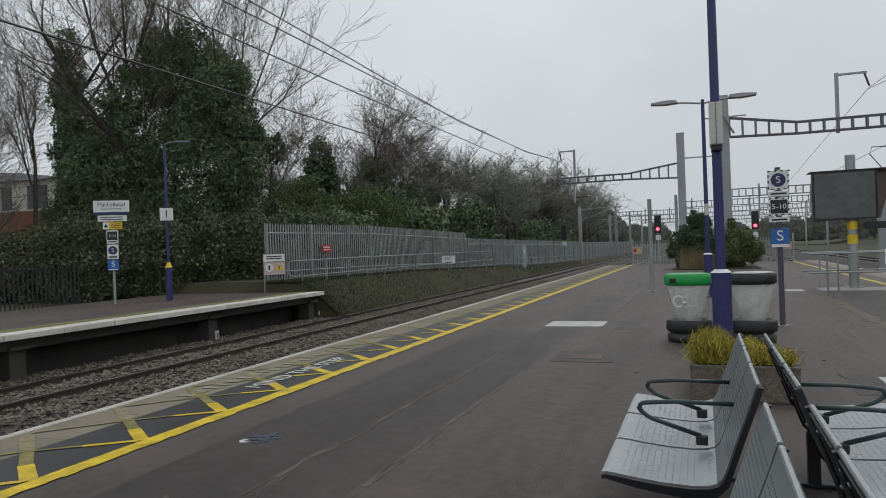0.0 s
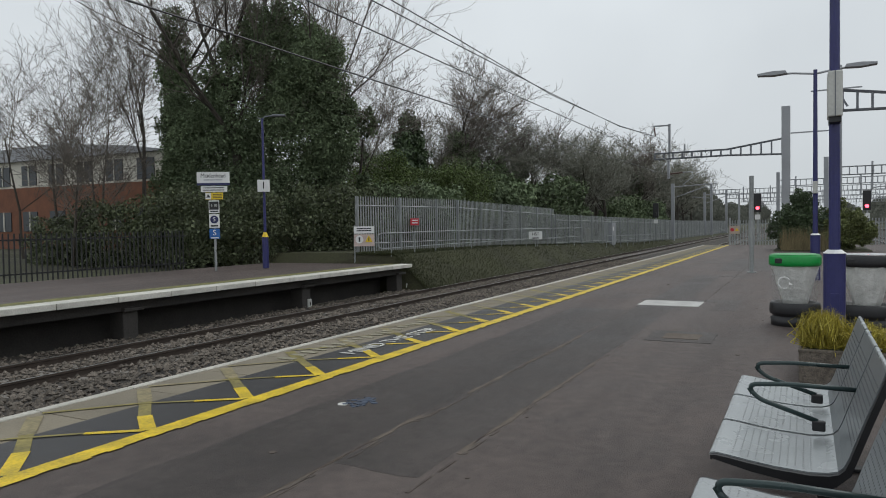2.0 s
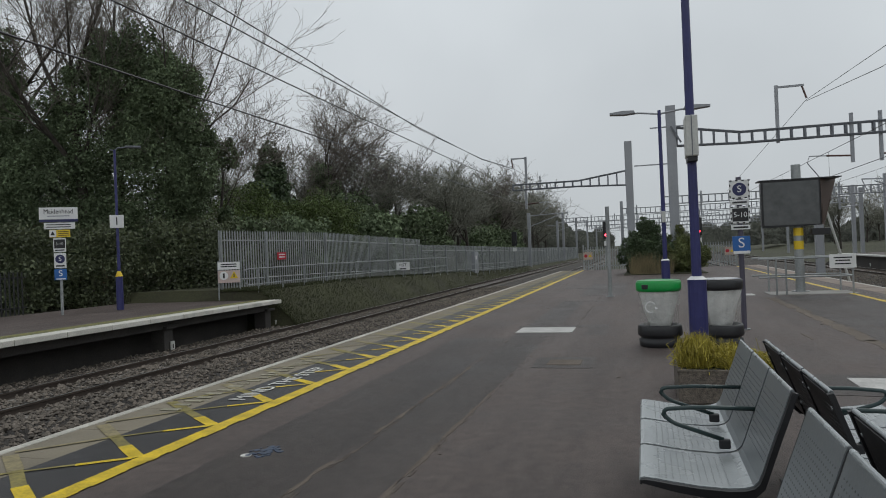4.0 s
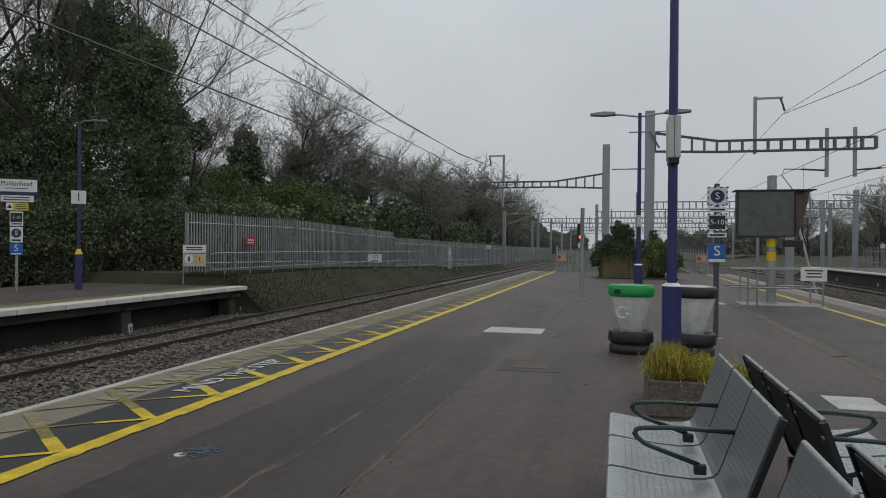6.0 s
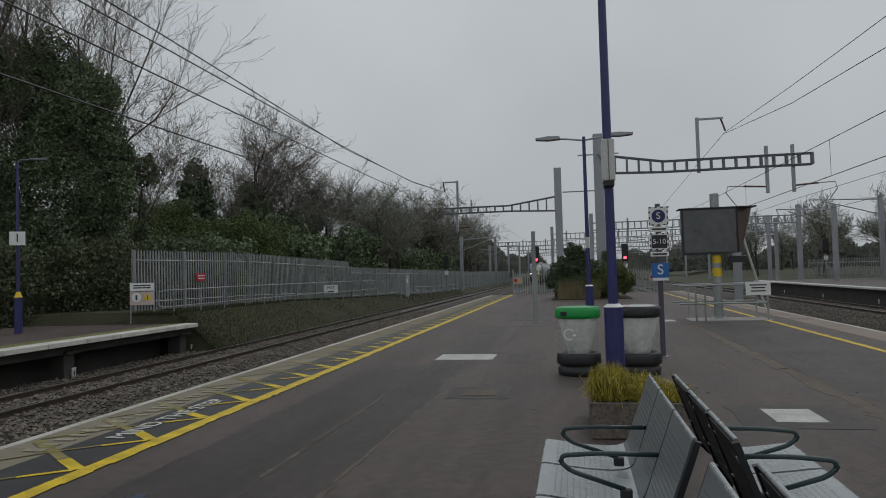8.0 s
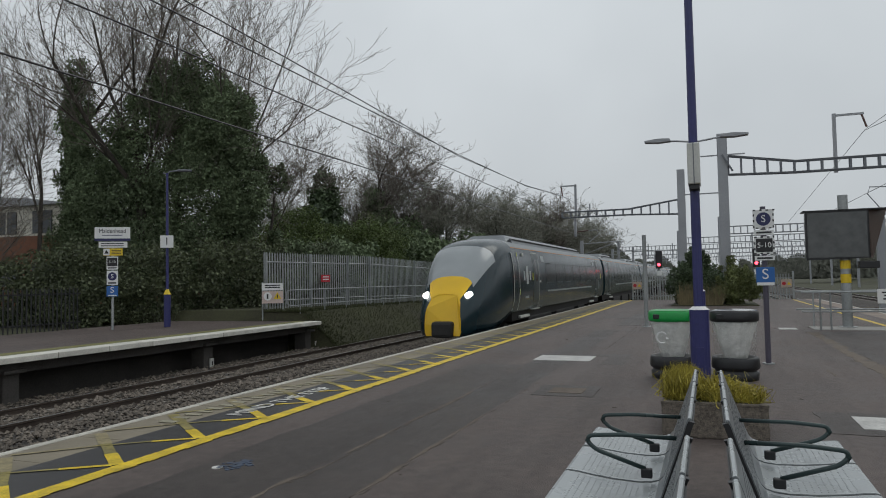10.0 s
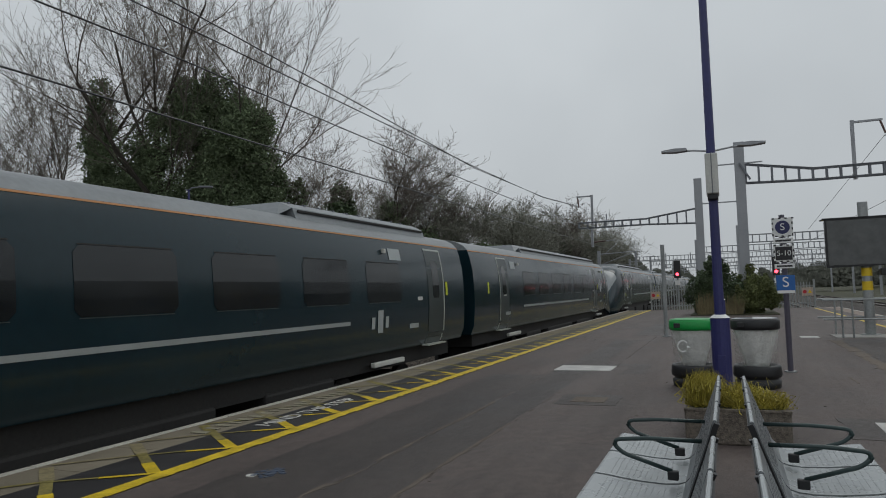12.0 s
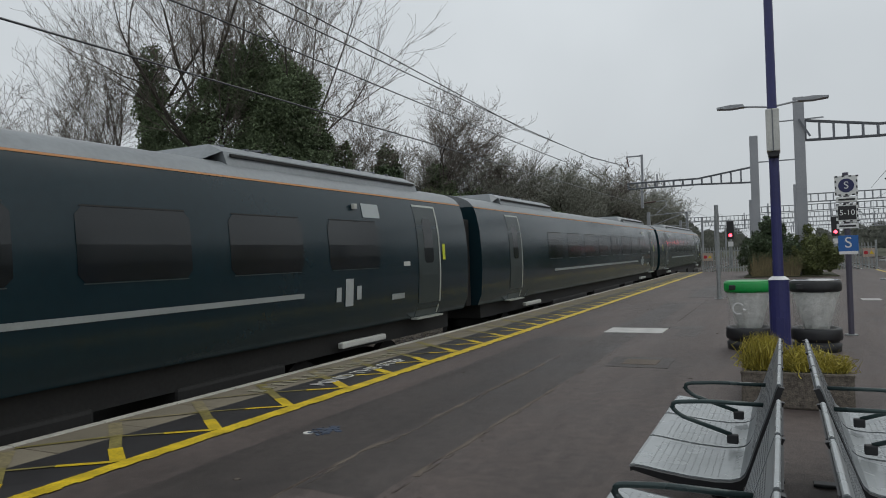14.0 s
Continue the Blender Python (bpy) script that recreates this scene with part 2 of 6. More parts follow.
SILVER = mat("silver_stripe", (0.38, 0.41, 0.41), 0.4, 0.3, var=0.1, piece=-0.05)
UNDER = mat("underframe_black", (0.018, 0.017, 0.016), 0.75, var=0.4, scale=3, fine=20, piece=-0.05)
TYELLOW = mat("train_warning_yellow", (0.72, 0.44, 0.01), 0.4, var=0.08, bump=0.02, piece=-0.05)
LAMPW = mat("headlight", (0.9, 0.9, 0.9), 0.2, emit=((1, 0.97, 0.9), 4.0))
LAMPR = mat("tail_light", (0.5, 0.02, 0.02), 0.3, emit=((1, 0.03, 0.05), 3.0))
SIGRED = mat("signal_red", (0.5, 0.02, 0.02), 0.3, emit=((1, 0.05, 0.08), 6.0))
WARM = mat("wall_lamp_glow", (0.8, 0.75, 0.6), 0.3, emit=((1, 0.85, 0.6), 5.0))
STOCK = mat("yellow_stock_brick", (0.255, 0.20, 0.12), 0.85, hard=0.1, var=0.4, scale=1.2, fine=12, bump=0.4, piece=0.16)
REDBRICK = mat("red_brick", (0.20, 0.085, 0.05), 0.85, var=0.3, scale=1.2, fine=12, bump=0.4, piece=0.12)
SLATE = mat("slate_roof", (0.10, 0.085, 0.08), 0.7, var=0.3, scale=1.5, fine=10)
CREAM = mat("cream_render", (0.60, 0.57, 0.50), 0.7, var=0.1)
BLUEDOOR = mat("blue_door_paint", (0.03, 0.045, 0.20), 0.4, var=0.15)
PANE = mat("window_pane", (0.03, 0.035, 0.04), 0.08, var=0.1, bump=0)
MIRROR = mat("cctv_screen_glass", (0.085, 0.088, 0.088), 0.12, 0.55, var=0.25, scale=1.5, fine=6, bump=0)
BROWNIN = mat("hood_inside", (0.075, 0.05, 0.04), 0.5, var=0.2)
WIRE = mat("contact_wire", (0.05, 0.05, 0.055), 0.5, 0.4, var=0.1, bump=0)
INSUL = mat("insulator_brown", (0.10, 0.05, 0.04), 0.3, var=0.1)
BLUESPRAY = mat("blue_spray_mark", (0.045, 0.062, 0.098), 0.6, var=0.35, scale=8, fine=30)


# ---- builders ----
def thing(name, x=0, y=0, z=0, rz=0, label="", category="", group="", kind=""):
    ob = new(name)
    ob.empty_display_size = 0.1
    ob.matrix_basis = pose(x, y, z, 0, 0, rz)
    return tagged(ob, label, category, group, kind)


def part(name, bm, material, parent=None, label="", smooth=False, kind=""):
    me = bpy.data.meshes.new(name)
    bm.to_mesh(me)
    bm.free()
    me.materials.append(material)
    if smooth:
        for f in me.polygons:
            f.use_smooth = True
    ob = new(name, me)
    ob.parent = parent
    return tagged(ob, label, kind=kind)


def raw(name, verts, faces, material, parent=None, label="", kind=""):
    me = bpy.data.meshes.new(name)
    me.from_pydata([tuple(v) for v in verts], [], faces)
    me.materials.append(material)
    ob = new(name, me)
    ob.parent = parent
    return tagged(ob, label, kind=kind)


def box(bm, cx, cy, cz, sx, sy, sz, bevel=0.0, m=None):
    t = Matrix.Translation((cx, cy, cz)) @ Matrix.Diagonal((sx, sy, sz, 1))
    vs = bmesh.ops.create_cube(bm, size=1, matrix=(m @ t) if m else t)["verts"]
    if bevel:
        es = list({e for v in vs for e in v.link_edges})
        bmesh.ops.bevel(bm, geom=es, offset=bevel, segments=2, affect="EDGES", profile=0.5)
    return bm


def bx(cx, cy, cz, sx, sy, sz, bevel=0.0, m=None):
    return box(bmesh.new(), cx, cy, cz, sx, sy, sz, bevel, m)


def rod(bm, a, b, r0, r1=None, seg=10, caps=True):
    a, b = Vector(a), Vector(b)
    d = b - a
    q = d.to_track_quat("Z", "Y").to_matrix().to_4x4()
    bmesh.ops.create_cone(bm, cap_ends=caps, segments=seg, radius1=r0, radius2=r0 if r1 is None else r1, depth=d.length,
                          matrix=Matrix.Translation((a + b) / 2) @ q)
    return bm


def rd(a, b, r0, r1=None, seg=10):
    return rod(bmesh.new(), a, b, r0, r1, seg)


def pipe(bm, pts, r, seg=8):
    """A bent tube through the points."""
    pts = [Vector(p) for p in pts]
    rings, up = [], Vector((0.123, 0.456, 0.88))
    for i, p in enumerate(pts):
        d = (pts[min(i + 1, len(pts) - 1)] - pts[max(i - 1, 0)]).normalized()
        u = d.cross(up).normalized()
        w = d.cross(u)
        rings.append([bm.verts.new(p + r * (math.cos(a) * u + math.sin(a) * w)) for a in (2 * math.pi * k / seg for k in range(seg))])
    for r0, r1 in zip(rings, rings[1:]):
        for k in range(seg):
            bm.faces.new((r0[k], r0[(k + 1) % seg], r1[(k + 1) % seg], r1[k]))
    bm.faces.new(rings[0][::-1])
    bm.faces.new(rings[-1])
    return bm


def rounded(pts, r, n=4):
    """Rounds the corners of a line of points."""
    pts = [Vector(p) for p in pts]
    out = [pts[0]]
    for a, b, c in zip(pts, pts[1:], pts[2:]):
        p, q = b + (a - b).normalized() * r, b + (c - b).normalized() * r
        out += [(1 - t) ** 2 * p + 2 * t * (1 - t) * b + t * t * q for t in (k / n for k in range(n + 1))]
    return out + [pts[-1]]


def extrude(bm, prof, y0, y1, close=True, axis="y"):
    """A closed outline of (x, z) drawn out from y0 to y1."""
    put = (lambda x, z, y: (x, y, z)) if axis == "y" else (lambda x, z, y: (y, x, z))
    a = [bm.verts.new(put(x, z, y0)) for x, z in prof]
    b = [bm.verts.new(put(x, z, y1)) for x, z in prof]
    n = len(prof)
    for k in range(n if close else n - 1):
        bm.faces.new((a[k], a[(k + 1) % n], b[(k + 1) % n], b[k]))
    if close:
        bm.faces.new(a[::-1])
        bm.faces.new(b)
    bmesh.ops.recalc_face_normals(bm, faces=bm.faces)
    return bm


def lathe(prof, seg=24):
    """Turns an outline of (radius, z) round the z axis."""
    bm = bmesh.new()
    rings = [[bm.verts.new((r * math.cos(a), r * math.sin(a), z)) for a in (2 * math.pi * k / seg for k in range(seg))] for r, z in prof]
    for r0, r1 in zip(rings, rings[1:]):
        for k in range(seg):
            bm.faces.new((r0[k], r0[(k + 1) % seg], r1[(k + 1) % seg], r1[k]))
    bm.faces.new(rings[0][::-1])
    bm.faces.new(rings[-1])
    return bm


def words(text, size, x, y, z, material, parent, rx=90, rz=0, name="lettering", sx=1.0):
    """Raised lettering, centred on its place."""
    cu = bpy.data.curves.new("lettering", "FONT")
    cu.body, cu.size, cu.align_x, cu.align_y, cu.extrude = text, size, "CENTER", "CENTER", 0.002
    tmp = bpy.data.objects.new("tmp", cu)
    scene.collection.objects.link(tmp)
    bpy.context.view_layer.update()
    me = bpy.data.meshes.new_from_object(tmp.evaluated_get(bpy.context.evaluated_depsgraph_get()))
    bpy.data.objects.remove(tmp)
    me.materials.clear()
    me.materials.append(material)
    ob = new(name, me)
    ob.parent = parent
    ob.matrix_basis = pose(x, y, z, rx, 0, rz) @ Matrix.Diagonal((sx, 1, 1, 1))
    return ob


def leaves(centres, radii, count, size, rng, squash=1.0):
    """Many small leaf faces, thicker towards the outside of each clump."""
    verts, faces = [], []
    w = np.array([r[0] * r[1] * r[2] for r in radii]) ** 0.67
    for c, r, n in zip(centres, radii, (count * w / w.sum()).astype(int)):
        d = rng.normal(size=(n, 3))
        d /= np.linalg.norm(d, axis=1)[:, None]
        bumpy = 1 + 0.22 * np.sin(d[:, 0] * 5 + c[0]) * np.sin(d[:, 1] * 6 + c[1]) + 0.15 * np.sin(d[:, 2] * 9 + c[2])
        p = np.array(c) + d * np.array(r) * (bumpy * rng.uniform(0.45, 1.08, n) ** 0.6)[:, None]
        u = rng.normal(size=(n, 3))
        u /= np.linalg.norm(u, axis=1)[:, None]
        v = np.cross(u, rng.normal(size=(n, 3)))
        v /= np.linalg.norm(v, axis=1)[:, None]
        s = size * rng.uniform(0.6, 1.5, n)[:, None]
        quad = np.stack([p - u * s, p - v * s * 0.6, p + u * s, p + v * s * 0.6], 1).reshape(-1, 3)
        b = len(verts)
        verts += quad.tolist()
        faces += [(b + 4 * k, b + 4 * k + 1, b + 4 * k + 2, b + 4 * k + 3) for k in range(n)]
    return verts, faces


def branches(rng, height, r0, levels=5, spread=0.55, limbs=7, clear=0.25, lean=0.0, thinnest=0.009):
    """A bare tree: limbs and twigs as tapered three- and five-sided sticks. Returns the two meshes' verts and faces, and limb points."""
    big, thin, marks = ([], []), ([], []), []

    def stick(store, a, b, ra, rb, seg):
        d = b - a
        u = d.cross(Vector((0.31, 0.52, 0.79))).normalized()
        w = d.cross(u).normalized()
        base = len(store[0])
        for c, r in ((a, ra), (b, rb)):
            store[0].extend(c + r * (math.cos(t) * u + math.sin(t) * w) for t in (2 * math.pi * k / seg for k in range(seg)))
        store[1].extend((base + k, base + (k + 1) % seg, base + seg + (k + 1) % seg, base + seg + k) for k in range(seg))

    def grow(p, d, length, r, level):
        n = 5 if level == 0 else (4 if level < 3 else 3)
        for i in range(n):
            bend = Vector(rng.normal(size=3)) * (0.07 + 0.025 * level)
            d2 = (d + bend + Vector((0, 0, 0.06))).normalized()
            q = p + d2 * (length / n)
            r2 = max(r * 0.86, thinnest * 0.8)
            stick(big if r > 0.03 else thin, p, q, r, r2, 6 if r > 0.06 else 3)
            if level < 3:
                marks.append((q, r2, level))
            p, d, r = q, d2, r2
            if level < levels and (level or i >= int(n * clear)):
                kids = (limbs / 4, 1.9, 1.5, 1.3, 0.9)[min(level, 4)]
                for _ in range(int(kids) + (rng.uniform() < kids % 1)):
                    side = Vector(rng.normal(size=3))
                    side.z = side.z * 0.5 + 0.15
                    nd = (d * (1 - spread) + side.normalized() * spread).normalized()
                    grow(p, nd, length * rng.uniform(0.42, 0.72), max(r * rng.uniform(0.4, 0.62), thinnest), level + 1)
    grow(Vector((0, 0, 0)), Vector((lean, 0, 1)).normalized(), height * 0.62, r0, 0)
    return big, thin, marks

# ---- setting ----
RAILZ = -0.93
BED = -1.22


def bank(y):
    """Height of the grassy bank behind the narrow platform's end."""
    return float(np.interp(y, [25, 36, 48, 60, 90], [0.40, 0.36, 0.08, -0.12, -0.14]))


def setting():
    bm = bmesh.new()
    # ground: one sheet, track bed level between the banks
    xs = (-900, -40, -19.5, -15.8, -15.0, -13.2, 34, 40, 900)
    low = (0.4, 0.1, -0.3, BED, BED, BED, BED, -0.3, 0.4)
    ys = [-120, -30, 0, 15, 24.4, 24.9, 30, 36, 42, 48, 54, 60, 90, 150, 300, 1500]
    rows = []
    for y in ys:
        b = bank(y)
        high = (0.4, 0.3, b + 0.03, b + 0.01, b - 0.06, BED, BED, -0.3, 0.4)
        rows.append([bm.verts.new((x, y, z)) for x, z in zip(xs, high if y > 24.6 else low)])
    for ra, rb in zip(rows, rows[1:]):
        for k in range(len(xs) - 1):
            bm.faces.new((ra[k], ra[k + 1], rb[k + 1], rb[k]))
    bmesh.ops.remove_doubles(bm, verts=bm.verts, dist=0.001)
    tagged(part("ground", bm, EARTH), "rough brown and green trackside ground", "ground", kind="structure")
    # ballast under the tracks
    for cx, w in ((-10.2, 9.0), (11.7, 10.0)):
        bm = bmesh.new()
        extrude(bm, [(cx - w / 2 - 0.5, BED - 0.1), (cx + w / 2 + 0.5, BED - 0.1), (cx + w / 2, BED + 0.13), (cx - w / 2, BED + 0.13)], -60, 900)
        tagged(part("ballast_bed", bm, BALLAST_BED), "grey-brown crushed stone ballast bed", "ballast", kind="structure")


def track(cx, label, near):
    """Two rails on concrete sleepers."""
    tr = thing("railway_track", cx, 0, RAILZ, label=label, category="railway track", kind="structure")
    head = [(-0.035, 0), (0.035, 0), (0.035, -0.035), (0.012, -0.05), (0.012, -0.13), (0.07, -0.145), (0.07, -0.155), (-0.07, -0.155), (-0.07, -0.145), (-0.012, -0.13), (-0.012, -0.05), (-0.035, -0.035)]
    for s in (-0.752, 0.752):
        r = part("rail", extrude(bmesh.new(), [(x + s, z) for x, z in head], -60, 900), RAIL_RUST, tr, "rusty steel running rail")
        part("rail_head", bx(s, 420, 0.001, 0.05, 960, 0.006), RAIL_TOP, r, "polished rail head")
    me = None
    rest = bmesh.new()
    for k in range(230):
        y = -8 + 0.65 * k
        if k < (90 if near else 0):
            if me is None:
                o = part("sleeper", bx(0, 0, -0.2, 2.5, 0.26, 0.1, 0.02), SLEEPER, tr)
                me = o.data
            else:
                o = new("sleeper", me)
                o.parent = tr
            o.matrix_basis = pose(0, y, 0)
        else:
            box(rest, 0, y, -0.2, 2.5, 0.26, 0.1)
    part("far_sleepers", rest, SLEEPER, tr, kind="stuff")


def stones():
    """Loose ballast lying between and beside the rails."""
    rng = np.random.default_rng(4)
    octa = np.array([(1, 0, 0), (0, 1, 0), (-1, 0, 0), (0, -1, 0), (0.2, 0.1, 0.75), (0.1, -0.2, -0.6)])
    tri = [(0, 1, 4), (1, 2, 4), (2, 3, 4), (3, 0, 4), (1, 0, 5), (2, 1, 5), (3, 2, 5), (0, 3, 5)]
    for nm, x0, x1, n, ymax in (("left", -14.6, -8.2, 30000, 48), ("right", 9.3, 16.6, 16000, 60)):
        y = -2 + (ymax + 2) * rng.uniform(0, 1, n) ** 1.3
        x = rng.uniform(x0, x1, n)
        z = BED + 0.15 + rng.uniform(0, 0.05, n)
        if nm == "left":
            z += np.where(np.abs(x + 9.45) < 0.95, 0.10, 0) - np.where(x < -13.2, 0.03, 0)
            keep = np.abs(np.abs(x + 12.2) - 0.752) > 0.1
        else:
            keep = np.abs(np.abs(x - 15.4) - 0.752) > 0.1
        x, y, z = x[keep], y[keep], z[keep]
        verts, faces = [], []
        for a, b, c in zip(x, y, z):
            t, s = rng.uniform(0, 6.28), rng.uniform(0.03, 0.065)
            co, si = math.cos(t), math.sin(t)
            q = octa * rng.uniform(0.6, 1.3, (6, 1)) * s
            base = len(verts)
            verts += [(a + co * u - si * v, b + si * u + co * v, c + w) for u, v, w in q]
            faces += [(base + i, base + j, base + k) for i, j, k in tri]
        tagged(raw("ballast_stones", verts, faces, STONE), "loose angular grey-brown ballast stones", "ballast", kind="stuff")


def island_platform():
    p = thing("platform", label="wide asphalt island platform with stone copings", category="platform", kind="structure")
    X0, X1, Y0, Y1 = -5.0, 5.85, -25, 47.5
    part("surface", bx((X0 + X1) / 2, (Y0 + Y1) / 2, -0.15, X1 - X0, Y1 - Y0, 0.3), ASPHALT, p, "worn dark asphalt")
    bm = bmesh.new()
    extrude(bm, [(X0 - 0.45, -1.3), (X1 + 0.45, -1.3), (X1 + 0.45, -0.301), (X0 - 0.45, -0.301)], Y0, Y1)
    part("platform_wall", bm, BRICK_DARK, p, "sooty brick platform wall")
    bm = bmesh.new()
    extrude(bm, [(Y1, -1.3), (Y1 + 9, -1.3), (Y1 + 9, -1.1), (Y1, -0.004)], X0 - 0.3, X1 + 0.3, axis="x")
    part("ramp", bm, CONCRETE, p, "sloping concrete platform ramp")

    def flat(name, x0, x1, y0, y1, material, h=0.004, skew=0.0, rag=0.0):
        bm = bmesh.new()
        ring = [(x0, y0, h), (x1, y0 + skew, h), (x1, y1 + skew, h), (x0, y1, h)]
        if rag:
            line = []
            for a, c in zip(ring, ring[1:] + ring[:1]):
                n = max(2, min(60, int(math.dist(a, c) / 0.16)))
                for k in range(n):
                    f = k / n
                    line.append((a[0] + (c[0] - a[0]) * f + rng.gauss(0, rag), a[1] + (c[1] - a[1]) * f + rng.gauss(0, rag), h))
            ring = line
        bm.faces.new([bm.verts.new(v) for v in ring])
        e = bmesh.ops.extrude_face_region(bm, geom=bm.faces[:])["geom"]
        bmesh.ops.translate(bm, verts=[v for v in e if isinstance(v, bmesh.types.BMVert)], vec=(0, 0, -h - 0.01))
        bmesh.ops.recalc_face_normals(bm, faces=bm.faces)
        return part(name, bm, material, p)
    rng = random.Random(3)
    # asphalt repairs
    flat("dark_strip", -5.0, -4.26, -20, 47, DARKSTRIP, 0.003)
    for k, (x0, x1, y0, y1) in enumerate(((-3.6, -2.62, 2.5, 12.5), (-2.6, -1.95, 4.0, 20.5), (-1.35, -0.95, 12.9, 14.6), (-2.75, -1.36, 14.1, 14.5), (-2.6, -1.4, 20.6, 20.95), (2.95, 5.0, 9.5, 21.0), (3.1, 4.95, -12, 8.9), (-2.3, -0.9, 23, 30), (-3.2, -2.2, 27, 27.6))):
        flat("asphalt_repair", x0, x1, y0, y1, ASPHALT_DARK, 0.0006 + 0.0002 * k, 0, 0.014)
    # seams, broken into worn lengths
    for k in range(16):
        y = 3.2 + 1.1 * k
        flat("crumbled_joint", 2.88 + rng.uniform(-0.04, 0.02), 3.06 + rng.uniform(-0.03, 0.05), y, y + 1.095, PATCHY, 0.0028, 0, 0.032)
    for x, y0, y1 in ((-2.62, 2.0, 5.2), (-2.6, 6.0, 9.5), (-1.95, 4.5, 8.0), (-1.55, 9.2, 10.5), (3.5, 12, 14), (2.2, 12.2, 12.9)):
        flat("crumbled_joint", x, x + rng.uniform(0.02, 0.03), y0, y1, PATCHY, 0.003, 0, 0.012)
    for x, y0, y1, w in ((-2.58, 1.5, 12, 0.022), (-2.55, 3, 9, 0.012), (-1.91, 2.5, 11, 0.016), (3.1, 4, 20, 0.02), (-1.6, 14, 26, 0.02)):
        y = y0
        while y < y1:
            ln = rng.uniform(0.03, 0.22)
            flat("seam", x + rng.uniform(-0.012, 0.008), x + w * rng.uniform(0.5, 1.3), y, y + ln, SEAM, 0.0035, rng.uniform(-0.05, 0.05))
            y += ln + rng.choice((0.02, 0.05, 0.15, 0.5))
    # covers
    flat("cover_plate", -2.64, -1.58, 13.25, 14.08, COVER, 0.010)
    flat("cover_surround", 1.52, 2.66, 7.98, 9.12, ASPHALT_DARK, 0.0045, 0, 0.012)
    flat("cover_plate", 1.86, 2.35, 8.25, 8.9, COVER, 0.010)
    flat("cover_surround", -1.75, -0.95, 9.45, 10.35, ASPHALT_DARK, 0.0038, 0, 0.012)
    flat("manhole_cover", -1.57, -1.12, 9.67, 10.1, PATCHY, 0.008)
    flat("cover_plate", 2.3, 2.75, 21.6, 22.3, COVER, 0.010)
    for k in range(40):
        x, y, r = rng.uniform(-3.9, 4.5), rng.uniform(1.5, 24), rng.uniform(0.012, 0.03)
        o = part("gum_spot", rod(bmesh.new(), (x, y, -0.003), (x, y, 0.005), r, seg=7), SEAM, p)
    part("paint_spot", rod(bmesh.new(), (-3.40, 5.23, -0.004), (-3.40, 5.23, 0.007), 0.045, seg=12), WHITE_LINE, p, "white paint spot")
    bm = bmesh.new()
    for k in range(60):
        a, b = rng.gauss(-3.28, 0.06), rng.gauss(5.36, 0.09)
        rod(bm, (a, b, -0.004), (a, b, 0.0052 + 0.00005 * k), rng.uniform(0.006, 0.03), seg=7)
    part("spray_mark", bm, BLUESPRAY, p, "blue spray paint mark")
    # wet-worn yellow line, ragged at its inner edge
    for x0, x1, y1 in ((-4.28, -4.12, 47.0), (5.10, 5.23, 46.0)):
        bm = bmesh.new()
        y = -20.0
        while y < y1:
            ln = 0.12 if y < 25 else 1.0
            j = rng.uniform(-0.012, 0.022)
            vs = [bm.verts.new(v) for v in ((x0 - rng.uniform(0, 0.008), y, 0.009), (x1 + j, y, 0.009), (x1 + j, y + ln, 0.009), (x0, y + ln, 0.009))]
            bm.faces.new(vs)
            y += ln
        part("yellow_line", bm, YELLOW, p, "thick yellow safety line")
    # zigzag of the danger strip: a bold leg across, a thin one back
    pitch = 1.045

    def bar(name, a, b, w, material, h=0.008):
        a, b = Vector((*a, 0)), Vector((*b, 0))
        s = (b - a).normalized().cross(Vector((0, 0, 1))) * (w / 2)
        bm = bmesh.new()
        q = [bm.verts.new(v + Vector((0, 0, h))) for v in (a - s, a + s, b + s, b - s)]
        bm.faces.new(q)
        bmesh.ops.recalc_face_normals(bm, faces=bm.faces)
        if bm.faces[0].normal.z < 0:
            bmesh.ops.reverse_faces(bm, faces=bm.faces)
        return part(name, bm, material, p)
    for k in range(-6, 39):
        y, n = 6.08 + pitch * k, 6.08 + pitch * (k + 1)
        j = rng.uniform(-0.04, 0.04)
        bar("hatch_leg", (-4.29, y), (-4.66, y + 0.28 + j), 0.115, YELLOW, 0.0085)
        bar("hatch_leg_worn", (-4.66, y + 0.28 + j), (-5.04, y + 0.58), 0.10, YELLOW_OLD)
        bar("hatch_leg", (-5.04, y + 0.58), (-5.48, y + 0.92), 0.12, FAINT if k % 4 else YELLOW_OLD, 0.008)
        bar("hatch_return", (-5.52, n - 0.04), (-5.06, n + 0.46 + j), 0.05, FAINT if k % 3 else YELLOW_OLD, 0.0102)
        bar("hatch_return_worn", (-5.06, n + 0.46 + j), (-4.66, n + 0.78), 0.04, YELLOW_OLD, 0.0106)
        bar("hatch_return", (-4.66, n + 0.78), (-4.32, n + 1.02), 0.06, YELLOW, 0.0095)
    words("MIND THE STEP", 0.30, -4.72, 8.2, 0.013, WHITE_LINE, p, 0, 90, sx=1.02)
    bm = bmesh.new()
    y = 6.55
    while y < 10.2:
        w = rng.uniform(0.09, 0.2)
        box(bm, -5.22 + rng.uniform(-0.02, 0.02), y + w / 2, 0.009, rng.uniform(0.16, 0.24), w * 0.5, 0.006)
        y += w + 0.05
    part("faded_lettering", bm, FADED, p, "faded unreadable white lettering")
    # coping slabs with a white nosing, one by one
    slab = {}
